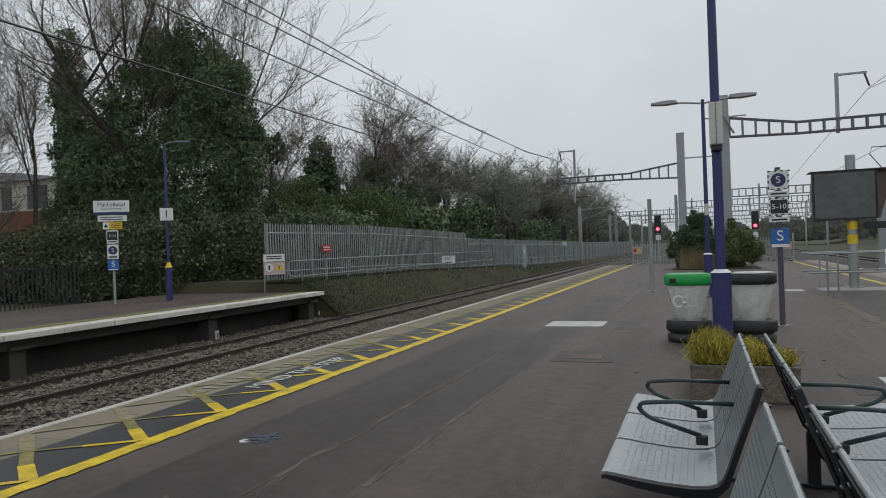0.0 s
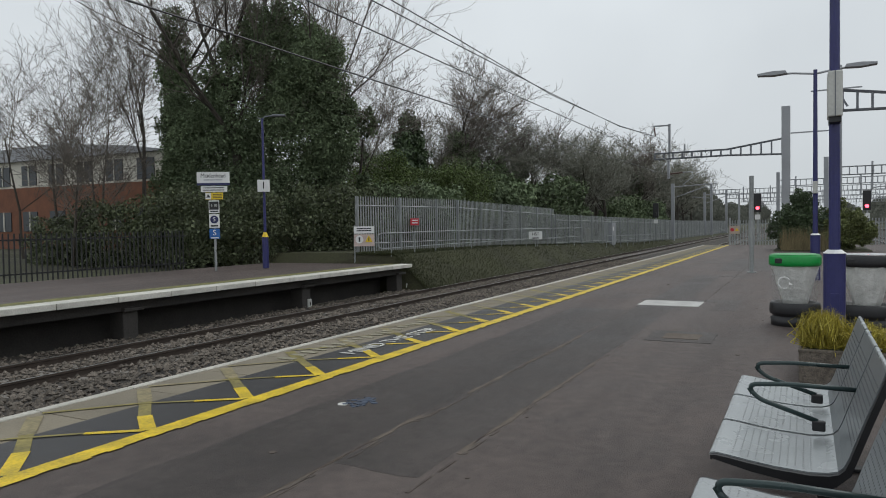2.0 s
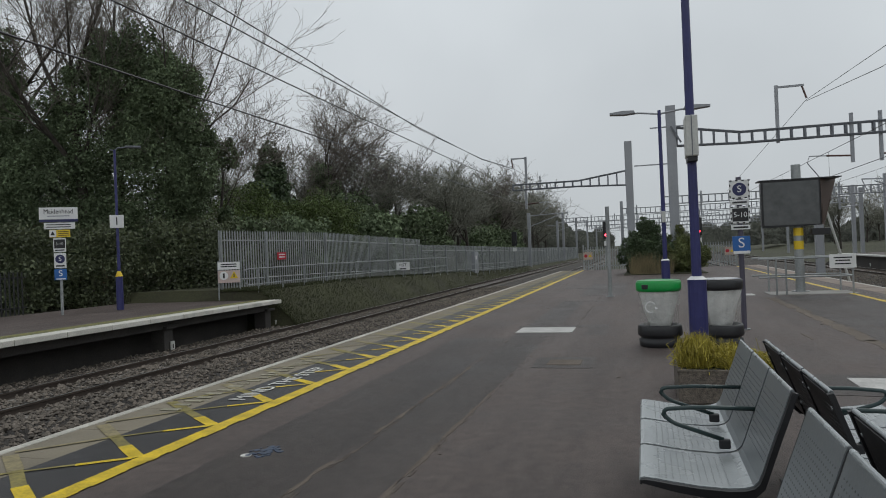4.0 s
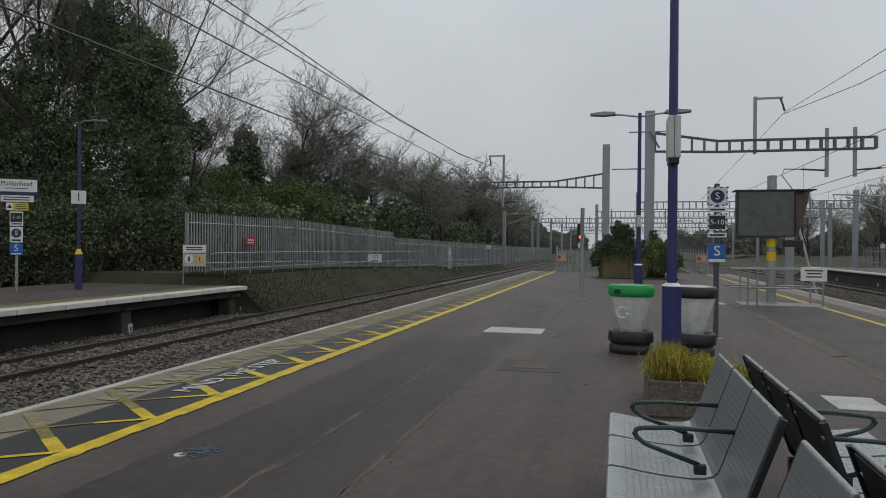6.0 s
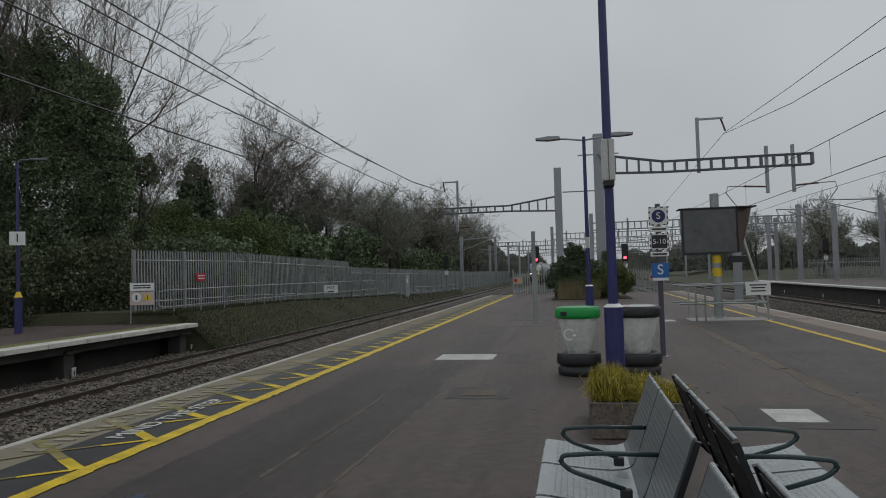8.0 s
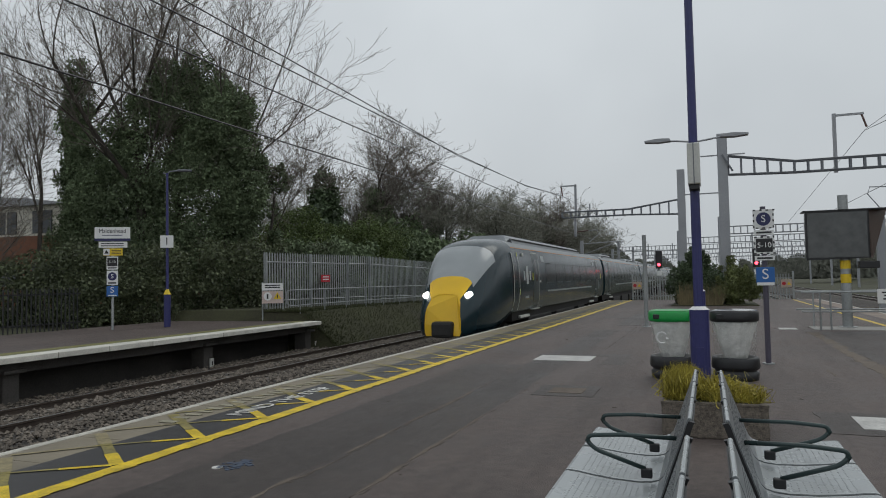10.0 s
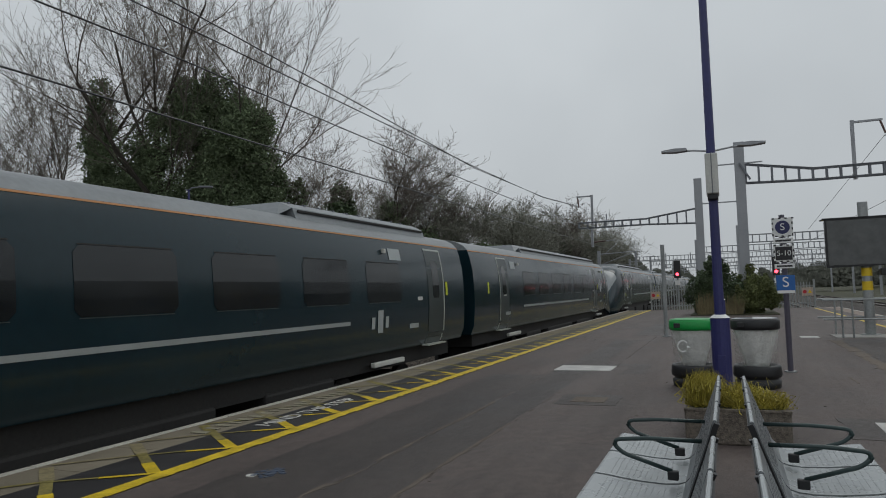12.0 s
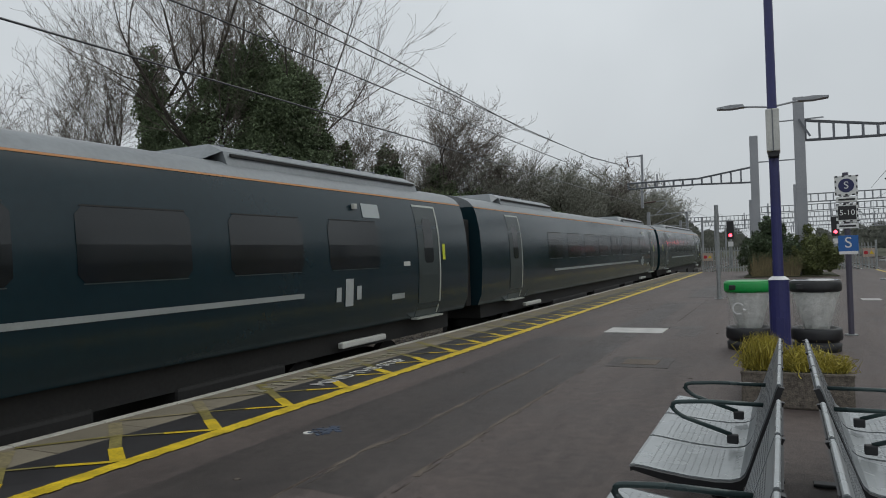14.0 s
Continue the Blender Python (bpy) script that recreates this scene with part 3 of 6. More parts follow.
    for side, xa, xb, material in ((-1, -5.6, -5.0, COPING), (1, 6.5, 5.85, COPING_PINK)):
        cx, w = (xa + xb) / 2, abs(xa - xb)
        for k in range(80):
            y = -25 + 0.906 * k + 0.45
            if side not in slab:
                slab[side] = (part("coping_slab", bx(0, 0, -0.1, w - 0.004, 0.897, 0.2, 0.006), material, p).data,
                              part("white_nosing", bx(0, 0, -0.098, 0.1, 0.897, 0.21, 0.008), NOSING, p).data)
                objs = [o for o in p.children if o.data in slab[side]]
                for o in objs:
                    o.matrix_basis = pose(cx if o.data == slab[side][0] else xa + side * 0.052, y, 0.002)
                continue
            for d, x in zip(slab[side], (cx, xa + side * 0.052)):
                o = new("coping_slab" if d == slab[side][0] else "white_nosing", d)
                o.parent = p
                o.matrix_basis = pose(x, y, rng.uniform(0, 0.004), 0, 0, rng.uniform(-0.1, 0.1))


def far_platforms():
    p = thing("platform_far", label="narrow platform with white edge slabs on brick piers", category="platform", kind="structure")
    part("deck", bx(-18.0, -0.3, -0.12, 7.0, 50.0, 0.2), ASPHALT, p, "mossy dark deck")
    part("yellow_strip", bx(-15.02, -0.3, -0.018, 0.09, 50, 0.02), YELLOW_OLD, p, "faded yellow line")
    part("moss_strip", bx(-14.92, -0.3, -0.0205, 0.78, 50, 0.016), mat("mossy_coping", (0.14, 0.14, 0.06), 0.9, var=0.4, scale=2), p, "mossy strip")
    me = None
    for k in range(33):
        y = 24.6 - 1.5 * k - 0.75
        if me is None:
            o = part("edge_slab", bx(0, 0, 0, 0.55, 1.485, 0.14, 0.015), mat("edge_slab_white", (0.55, 0.53, 0.48), 0.7, var=0.25, scale=2, piece=0.08), p)
            me = o.data
        else:
            o = new("edge_slab", me)
            o.parent = p
        o.matrix_basis = pose(-14.26, y, -0.07)
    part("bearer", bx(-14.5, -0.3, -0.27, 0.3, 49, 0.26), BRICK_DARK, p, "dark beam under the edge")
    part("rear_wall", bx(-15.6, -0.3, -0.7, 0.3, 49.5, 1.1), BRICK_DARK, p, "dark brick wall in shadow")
    for k in range(8):
        y = 24.2 if k == 0 else 25.0 - 6.65 * k
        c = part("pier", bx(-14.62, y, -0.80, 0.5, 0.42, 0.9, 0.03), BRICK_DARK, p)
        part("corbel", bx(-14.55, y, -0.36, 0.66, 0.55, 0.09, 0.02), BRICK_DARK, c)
    for y in (24.75, 18.45):
        m = part("marker_post", bx(-14.33, y, -0.98, 0.05, 0.17, 0.34, 0.01), OFFWHITE, p, "small white marker post")
        part("marker_digit", bx(-14.30, y, -0.96, 0.006, 0.05, 0.13), BLACKINK, m)
    q = thing("platform_opposite", label="opposite platform with white edge and dark wall", category="platform", kind="structure")
    part("deck", bx(24.4, 24.5, -0.12, 14.4, 95, 0.2), ASPHALT, q)
    part("platform_wall", bx(20.5, 24.5, -0.72, 6.6, 95, 1.0), BRICK_DARK, q, "sooty dark platform wall")
    me = None
    for k in range(60):
        if me is None:
            o = part("edge_slab", bx(0, 0, 0, 0.6, 1.49, 0.12, 0.015), WHITE_LINE, q)
            me = o.data
        else:
            o = new("edge_slab", me)
            o.parent = q
        o.matrix_basis = pose(17.15, 71 - 1.5 * k, -0.045)
    bm = extrude(bmesh.new(), [(72, -1.25), (78, -1.25), (72, -0.1)], 17, 24, axis="x")
    part("ramp", bm, BRICK_DARK, q)
    for k in range(6):
        part("marker_post", bx(16.8, 62 - 9 * k, -0.75, 0.05, 0.12, 0.25, 0.01), OFFWHITE, q)


# ---- train ----
PROF = [(1.20, 1.30), (1.31, 1.55), (1.35, 2.1), (1.345, 2.6), (1.31, 3.05), (1.24, 3.4), (1.17, 3.60)]
ROOF = [(1.17, 3.60), (1.05, 3.73), (0.85, 3.83), (0.55, 3.90), (0.0, 3.93)]
TRACKX = -7.17


def side_x(z):
    for (xa, za), (xb, zb) in zip(PROF, PROF[1:]):
        if z <= zb:
            return xa + (xb - xa) * (z - za) / (zb - za)
    return PROF[-1][0]


def patch(y0, y1, z0, z1, side, off, rows=4, round_=0.0):
    """A panel that follows the body side."""
    bm = bmesh.new()
    grid = []
    ys = [y0, y0 + round_, y1 - round_, y1] if round_ else [y0, y1]
    for k in range(rows + 1):
        z = z0 + (z1 - z0) * k / rows
        line = []
        for i, y in enumerate(ys):
            zz = z
            if round_ and i in (0, 3):
                zz = min(max(z, z0 + round_), z1 - round_)
            line.append(bm.verts.new((side * (side_x(zz) + off), y, zz)))
        grid.append(line)
    for a, b in zip(grid, grid[1:]):
        for i in range(len(ys) - 1):
            bm.faces.new((a[i], a[i + 1], b[i + 1], b[i]) if side > 0 else (a[i], b[i], b[i + 1], a[i + 1]))
    return bm


def nose_at(s, prof):
    """The section of the nose: s runs from 0 at the cab door to 1 at the tip."""
    w = 1 - 0.42 * s ** 2.2 - 0.12 * s ** 9
    top = 3.93 - 0.35 * s - 1.55 * s ** 2.6
    low = 1.30 - 0.55 * min(1, s * 2)
    out = []
    for x, z in prof:
        t = (z - 1.30) / 2.63
        wz = w * (1 - 0.12 * s * t)
        out.append((x * wz, low + (top - low) * t))
    return out


def door(car, y, side, number, wide=0.72):
    d = part("door", patch(y - wide / 2, y + wide / 2, 1.32, 3.44, side, 0.006, 8), DOORM, car, "grey-green sliding door")
    part("door_window", patch(y - 0.19, y + 0.19, 2.35, 3.22, side, 0.010, 3, 0.06), TGLASS, d)
    part("door_edge", patch(y + wide / 2, y + wide / 2 + 0.06, 1.34, 3.44, side, 0.012, 8), DOORFRAME, d, "pale door edge strip")
    part("door_edge", patch(y - wide / 2 - 0.02, y - wide / 2, 1.34, 3.44, side, 0.012, 8), DOORM, d)
    part("door_sill", bx(side * 1.27, y, 1.29, 0.16, wide + 0.2, 0.03), DOORFRAME, d)
    part("door_header", patch(y - wide / 2 - 0.03, y + wide / 2 + 0.06, 3.44, 3.48, side, 0.012, 1), DOORFRAME, d)


def badge(car, y, z, side, h):
    """The operator's mark as plain pale shapes."""
    bm = bmesh.new()

    def slab_(pts, w):
        for (a, b), (c, d) in zip(pts, pts[1:]):
            ang = math.atan2(d - b, c - a)
            u, v = -math.sin(ang) * w / 2, math.cos(ang) * w / 2
            q = []
            for yy, zz in ((a - u, b - v), (a + u, b + v), (c + u, d + v), (c - u, d - v)):
                z3 = z + zz * h
                q.append(bm.verts.new((side * (side_x(z3) + 0.012), y + yy * h * side, z3)))
            bm.faces.new(q)
    slab_([(0.0, 0.6), (0.0, -0.5)], 0.56)
    for a in (-0.74, 0.70):
        slab_([(a, 0.28), (a, -0.28)], 0.34)
    bmesh.ops.recalc_face_normals(bm, faces=bm.faces)
    part("badge", bm, mat("badge_silver", (0.42, 0.45, 0.45), 0.4, 0.2, var=0.08, piece=-0.05) if "badge_silver" not in bpy.data.materials else bpy.data.materials["badge_silver"], car, "pale silver operator mark")


def bogie(car, y):
    b = part("bogie", bx(0, y, 0.62, 2.1, 3.0, 0.28, 0.05), UNDER, car, "black bogie")
    for s in (-1, 1):
        part("side_frame", bx(s * 1.08, y, 0.62, 0.14, 3.3, 0.26, 0.04), UNDER, b)
        part("white_pipe", bx(s * 1.2, y - 0.1, 1.08, 0.1, 1.35, 0.1, 0.02), OFFWHITE, b, "dirty white damper")
        for dy in (-1.3, 1.3):
            part("wheel", rod(bmesh.new(), (s * 0.70, y + dy, 0.46), (s * 0.83, y + dy, 0.46), 0.46, seg=24), UNDER, b)


def carriage(kind, pods):
    """A carriage 26 m long; 'cab' has its nose towards -y."""
    car = thing("train_carriage", TRACKX, 0, RAILZ, label="dark green express carriage with tinted windows, running" if kind == "mid" else "dark green driving carriage with sloping yellow-fronted nose, running", category="train", group="carriages of the train")
    y0, y1 = (-12.6, 12.6) if kind == "mid" else (-9.2, 12.6)
    full = [(-x, z) for x, z in PROF] + [(x, z) for x, z in PROF[::-1]]
    bm = bmesh.new()
    extrude(bm, full, y0, y1)
    part("body", bm, TRAIN, car, "gloss dark green bodyside", smooth=True).data.set_sharp_from_angle(angle=0.7)
    rp = [(-x, z) for x, z in ROOF] + [(x, z) for x, z in ROOF[-2::-1]]
    part("roof", extrude(bmesh.new(), rp, y0, y1), TRAINROOF, car, "grey curved roof", smooth=True).data.set_sharp_from_angle(angle=0.7)
    part("underframe", bx(0, (y0 + y1) / 2, 1.12, 2.1, y1 - y0 - 1.0, 0.34), UNDER, car)
    for yy, ln in ((-4.3, 4.2), (1.2, 4.6), (5.6, 2.0)):
        part("equipment_box", bx(0, yy, 0.72, 2.2, ln, 0.55, 0.05), UNDER, car, "black underfloor equipment box")
    for yy in (-8.6 if kind == "mid" else -7.4, 8.6):
        bogie(car, yy)
    for a, b in pods:
        pd = bmesh.new()
        extrude(pd, [(-0.95, 3.74), (-0.86, 3.98), (-0.6, 4.10), (0.6, 4.10), (0.86, 3.98), (0.95, 3.74)], a, b)
        o = part("roof_pod", pd, TRAINROOF, car, "ribbed roof pod")
        for k in range(int((b - a) / 0.5)):
            part("pod_rib", bx(0, a + 0.25 + 0.5 * k, 4.105, 1.25, 0.06, 0.035), GANTRY_DARK, o)
        for sd in (-1, 1):
            # added black strip draws the shaded underside of the pod
            part("pod_rail", bx(sd * 0.90, (a + b) / 2, 3.93, 0.03, b - a - 0.2, 0.04), UNDER, o, "dark strip painting the shade under the pod")
        for yy, dy in ((a, -0.35), (b, 0.35)):
            rp_ = bmesh.new()
            q = [rp_.verts.new(v) for v in ((-0.86, yy, 3.98), (0.86, yy, 3.98), (0.6, yy, 4.10), (-0.6, yy, 4.10), (-0.8, yy + dy, 3.83), (0.8, yy + dy, 3.83))]
            for f in ((0, 1, 2, 3), (3, 2, 5, 4), (0, 3, 4), (1, 5, 2), (0, 4, 5, 1)):
                rp_.faces.new([q[i] for i in f])
            bmesh.ops.recalc_face_normals(rp_, faces=rp_.faces)
            part("pod_end", rp_, TRAINROOF, o, "sloping pod end")
    for s in (-1, 1):
        part("orange_line", patch(y0, y1, 3.572, 3.597, s, 0.008, 1), ORANGE, car, "thin orange cantrail line")
        a, b = (-6.9, 6.75) if kind == "mid" else (-4.0, 7.75)
        part("silver_stripe", patch(a, b, 1.915, 1.985, s, 0.008, 1), SILVER, car, "silver waist stripe")
        ws = [8.14 - 2.12 * k for k in range(8)] if kind == "mid" else [6.94 - 2.08 * k for k in range(6)]
        for yw in ws:
            part("window", patch(yw - 0.74, yw + 0.74, 2.31, 3.08, s, 0.007, 4, 0.08), TGLASS, car, "tinted window flush with the side")
            part("window_ledge", patch(yw - 0.68, yw + 0.68, 2.292, 2.304, s, 0.008, 1), DOORM, car)
            part("window_gasket", patch(yw - 0.68, yw + 0.68, 3.083, 3.100, s, 0.008, 1), UNDER, car)
        for yd in ((-10.3, 10.74) if kind == "mid" else (-6.0, 9.85)):
            door(car, yd, s, 1, 0.86)
        part("destination_panel", patch(8.46, 9.0, 3.16, 3.40, s, 0.009, 1), SILVER, car, "small grey display panel")
        part("lookout_camera", bx(s * 1.30, 8.2, 3.33, 0.06, 0.1, 0.09, 0.01), OFFWHITE, car)
        part("white_label", patch(9.70, 9.95, 2.31, 2.39, s, 0.009, 1), OFFWHITE, car)
        part("number_bar", patch(9.28, 9.74, 1.72, 1.82, s, 0.009, 1), SILVER, car, "unit number as pale bars")
        part("yellow_label", patch(11.34, 11.46, 2.4, 2.72, s, 0.009, 1), mat("lime_label", (0.55, 0.6, 0.02), 0.5, piece=-0.05) if "lime_label" not in bpy.data.materials else bpy.data.materials["lime_label"], car)
        badge(car, 7.92 if kind == "mid" else -7.45, 1.91 if kind == "mid" else 2.58, s, 0.40 if kind == "mid" else 0.62)
        if kind == "cab":
            part("destination_panel", patch(-4.95, -4.4, 3.16, 3.40, s, 0.009, 1), SILVER, car, "small grey display panel")
            part("white_label", patch(-5.42, -5.2, 2.31, 2.39, s, 0.009, 1), OFFWHITE, car)
            part("lime_panel", patch(-6.62, -6.52, 2.4, 2.7, s, 0.01, 1), bpy.data.materials["lime_label"], car)
            part("lime_panel", patch(-8.68, -8.60, 3.28, 3.42, s, 0.01, 1), bpy.data.materials["lime_label"], car)
            part("side_camera", bx(s * 1.28, -7.9, 3.36, 0.06, 0.14, 0.12, 0.02), OFFWHITE, car)
            c = part("cab_door", patch(-9.45, -8.75, 1.34, 3.4, s, 0.008, 6), TRAIN, car, "narrow green cab door")
            for yy in (-9.5, -8.75):
                part("handrail", patch(yy, yy + 0.06, 1.36, 3.4, s, 0.04, 6), DOORFRAME, c, "pale vertical handrail")
            part("cab_door_window", patch(-9.3, -8.9, 2.5, 3.2, s, 0.012, 3, 0.05), TGLASS, c)
            part("lime_panel", patch(-8.62, -8.5, 1.9, 2.1, s, 0.01, 1), bpy.data.materials["lime_label"], car)
            part("number_bar", patch(-7.75, -7.2, 1.74, 1.83, s, 0.009, 1), SILVER, car)
    # gangway end
    for yy in ((-12.8, 12.8) if kind == "mid" else (12.8,)):
        g = part("gangway", bx(0, yy, 2.45, 1.1, 0.42, 2.3, 0.05), UNDER, car, "black rubber gangway")
        part("end_jumper", bx(1.0, yy, 2.3, 0.14, 0.3, 2.0, 0.03), UNDER, g)
    if kind == "cab":
        N, tip0, tip1 = 14, -9.2, -12.9
        ring = full[:len(PROF)] + rp[1:-1] + full[len(PROF):]
        rows = []
        for k in range(N + 1):
            s = k / N
            y = tip0 + (tip1 - tip0) * (1 - (1 - s) ** 1.25)
            sec = nose_at(s, ring)
            rows.append([(x, y + 1.9 * s * s * max(0, (z - 1.5) / 2.4), z) for x, z in sec])

        def skin(lo, hi, c0, c1, off, material, name, label):
            bm = bmesh.new()
            vv = {}
            cen = Vector((0, -8.5, 2.0))
            for k in range(lo, hi):
                for i in range(len(ring)):
                    j = (i + 1) % len(ring)
                    quad = [(k, i), (k, j), (k + 1, j), (k + 1, i)]
                    if not c0 <= i <= c1:
                        continue
                    for q in quad:
                        if q not in vv:
                            v = Vector(rows[q[0]][q[1]])
                            vv[q] = bm.verts.new(v + (v - cen).normalized() * off)
                    bm.faces.new([vv[q] for q in quad])
            bmesh.ops.recalc_face_normals(bm, faces=bm.faces)
            return part(name, bm, material, car, label, smooth=True)
        nose = skin(0, N, 0, 99, 0, TRAIN, "nose", "sloping dark green nose")
        bm = bmesh.new()
        bm.faces.new([bm.verts.new(v) for v in rows[N]])
        bmesh.ops.recalc_face_normals(bm, faces=bm.faces)
        part("nose_tip", bm, TYELLOW, nose, "blunt yellow nose end")
        skin(6, N - 2, 5, 14, 0.014, SCREEN, "windscreen", "raked windscreen, sky reflection painted as pale grey")
        skin(N - 2, N, 6, 13, 0.016, TYELLOW, "yellow_panel", "yellow warning panel")
        for s in (-1, 1):
            part("headlight", rod(bmesh.new(), (s * 0.72, -12.3, 2.02), (s * 0.70, -12.55, 1.98), 0.09, seg=14), LAMPW if kind == "cab" else LAMPR, car, "headlight")
        part("coupler_hatch", bx(0, -12.7, 0.95, 0.7, 0.7, 0.5, 0.1), UNDER, car)
    return car


# the whole train: two units of five, nose to nose in the middle
CARS = []


def train():
    mid = carriage("mid", [(-10.2, -5.6), (5.7, 11.1)])
    cab = carriage("cab", [(-8.0, 6.4)])
    used = set()
    for unit in range(2):
        for k in range(5):
            src = cab if k in (0, 4) else mid
            off = 130.0 * unit + 26.0 * k + 13.0
            ob = src if src not in used else copy_thing(src, pose(TRACKX, 0, RAILZ))
            used.add(src)
            CARS.append((ob, off, 180 if k == 4 else 0))
    first_class = CARS[5][0]
    for s in (-1, 1):
        o = part("notice_panel", patch(6.75, 7.88, 3.17, 3.42, s, 0.0115, 1), WHITE, first_class, "white panel with small dark print")
        part("print_line", patch(7.1, 7.72, 3.26, 3.33, s, 0.0135, 1), GANTRY_DARK, o)
        part("pale_line", patch(1.75, 7.4, 3.44, 3.49, s, 0.009, 1), SILVER, first_class, "thin pale line above the windows")
    tail = CARS[-1][0]
    for o in tail.children:
        if o.name.split(".")[0] == "headlight":
            o.data = o.data.copy()
            o.data.materials[0] = LAMPR
    for o in CARS[4][0].children:
        if o.name.split(".")[0] == "headlight":
            o.data = o.data.copy()
            o.data.materials[0] = TGLASS
    for o in CARS[5][0].children:
        if o.name.split(".")[0] == "headlight":
            o.data = o.data.copy()
            o.data.materials[0] = TGLASS


def motions():
    """The train runs towards the camera and past it at a steady 53.4 m/s."""
    for ob, off, turn in CARS:
        rows = []
        for t in (0.0, 7.0, 14.0):
            y = -118.6 - 53.4 * (t - 12.6) + off
            rows.append((t, pose(TRACKX, y, RAILZ, 0, 0, turn)))
        walk(ob, rows)


# ---- platform furniture ----
def bench(y0, n, side):
    """A row of pressed steel seats; side -1 faces the left-hand track."""
    b = thing("bench", 0.47, y0, 0, label="perforated grey steel platform bench, wet with rain", category="bench", group="platform benches")
    W = 0.592
    seat = [(0.262, 0.436), (0.30, 0.424), (0.37, 0.418), (0.50, 0.424), (0.62, 0.438), (0.70, 0.450), (0.752, 0.455), (0.768, 0.451), (0.775, 0.440)]
    back = [(0.070, 0.872), (0.074, 0.884), (0.086, 0.884), (0.094, 0.868), (0.122, 0.785), (0.160, 0.68), (0.195, 0.58), (0.222, 0.50), (0.240, 0.458), (0.262, 0.436)]
    slope = back[3:]

    def back_x(z):
        return float(np.interp(z, [q[1] for q in slope[::-1]], [q[0] for q in slope[::-1]]))

    def seat_z(x):
        return float(np.interp(x, [q[0] for q in seat], [q[1] for q in seat]))

    def sheet(prof, ya, yb, t):
        """A pressed sheet of thickness t that follows the outline."""
        low = []
        for i, (x, z) in enumerate(prof):
            (xa, za), (xb, zb) = prof[max(0, i - 1)], prof[min(len(prof) - 1, i + 1)]
            ln = math.hypot(xb - xa, zb - za)
            low.append((side * (x + (zb - za) / ln * t), z - (xb - xa) / ln * t))
        return extrude(bmesh.new(), [(side * x, z) for x, z in prof] + low[::-1], ya, yb)
    hole, hb, hr = bmesh.new(), bmesh.new(), bmesh.new()
    for r in range(11):
        for c in range(17):
            x, y = 0.36 + 0.032 * r, 0.055 + 0.030 * c
            rod(hole, (side * x, y, seat_z(x) - 0.004), (side * x, y, seat_z(x) + 0.0006), 0.0045, seg=6)
            z = 0.80 - 0.026 * r
            x = back_x(z)
            rod(hb, (side * (x - 0.003), y, z - 0.0012), (side * (x + 0.0012), y, z + 0.0005), 0.0045, seg=6)
            # paler than the black shell, these dots paint light showing through the holes
            rod(hr, (side * (x - 0.0185), y, z - 0.0075), (side * (x - 0.0225), y, z - 0.0090), 0.0042, seg=6)
    pats = None
    for k in range(n):
        ya, yb = k * W + 0.0155, (k + 1) * W - 0.0155
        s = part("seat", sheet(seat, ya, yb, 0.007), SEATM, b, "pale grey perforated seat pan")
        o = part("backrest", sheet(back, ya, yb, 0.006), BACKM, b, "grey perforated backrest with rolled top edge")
        # the light this edge catches is painted on with the paler seat steel
        part("top_roll", rd((side * 0.0805, ya + 0.002, 0.877), (side * 0.0805, yb - 0.002, 0.877), 0.0105, seg=10), SEATM, o, "rolled top edge, caught light painted in paler steel")
        # black rear shell with clipped upper corners
        bm = bmesh.new()
        rear = [(back_x(z) - 0.010, z) for z in (0.80, 0.70, 0.58, 0.48)]
        up = (0.072, 0.868)
        for off in (0.0, -0.009):
            ring = [(side * (up[0] + off), ya + 0.05, up[1] - 0.002), (side * (up[0] + off), yb - 0.05, up[1] - 0.002)]
            ring += [(side * (x + off), yb - 0.004, z - 0.004) for x, z in rear] + [(side * (x + off), ya + 0.004, z - 0.004) for x, z in rear[::-1]]
            bm.faces.new([bm.verts.new(v) for v in ring])
        m = len(bm.verts) // 2
        bm.verts.ensure_lookup_table()
        for i in range(m):
            j = (i + 1) % m
            bm.faces.new((bm.verts[i], bm.verts[j], bm.verts[m + j], bm.verts[m + i]))
        bmesh.ops.recalc_face_normals(bm, faces=bm.faces)
        sh = part("back_shell", bm, SEATDARK, o, "black rear of the backrest")
        if pats is None:
            pats = [part("perforation_pattern", h, mm, par, kind="stuff") for h, mm, par in ((hole, PERF, s), (hb, PERF, o), (hr, PERF, o))]
        else:
            for src, par in zip(pats, (s, o, o)):
                q = tagged(new("perforation_pattern", src.data), kind="stuff")
                q.parent = par
                q.matrix_basis = pose(0, k * W, 0)
        for by, bz in ((ya + 0.05, 0.80), (yb - 0.05, 0.80), (ya + 0.05, 0.60), (yb - 0.05, 0.60)):
            px = back_x(bz) - 0.019
            part("bolt", rd((side * px, by, bz - 0.003), (side * (px - 0.010), by, bz - 0.008), 0.010, seg=8), SEATM, o, "small bright bolt head")
        part("front_lip", bx(side * 0.766, (ya + yb) / 2, 0.428, 0.008, yb - ya, 0.026, 0.002), SEATDARK, s, "black front lip")
    # black ribs that carry the pans and show in the gaps between them
    for k in range(n + 1):
        y = k * W
        line = back[2:-1] + seat[:-1]
        low = [(x - 0.028, z - 0.012) for x, z in back[2:-3]] + [(0.215, 0.43), (0.27, 0.375), (0.40, 0.368), (0.60, 0.395), (0.762, 0.432)]
        bm = extrude(bmesh.new(), [(side * (x - 0.003), z - 0.006) for x, z in line] + [(side * x, z) for x, z in low[::-1]], y - 0.015, y + 0.015)
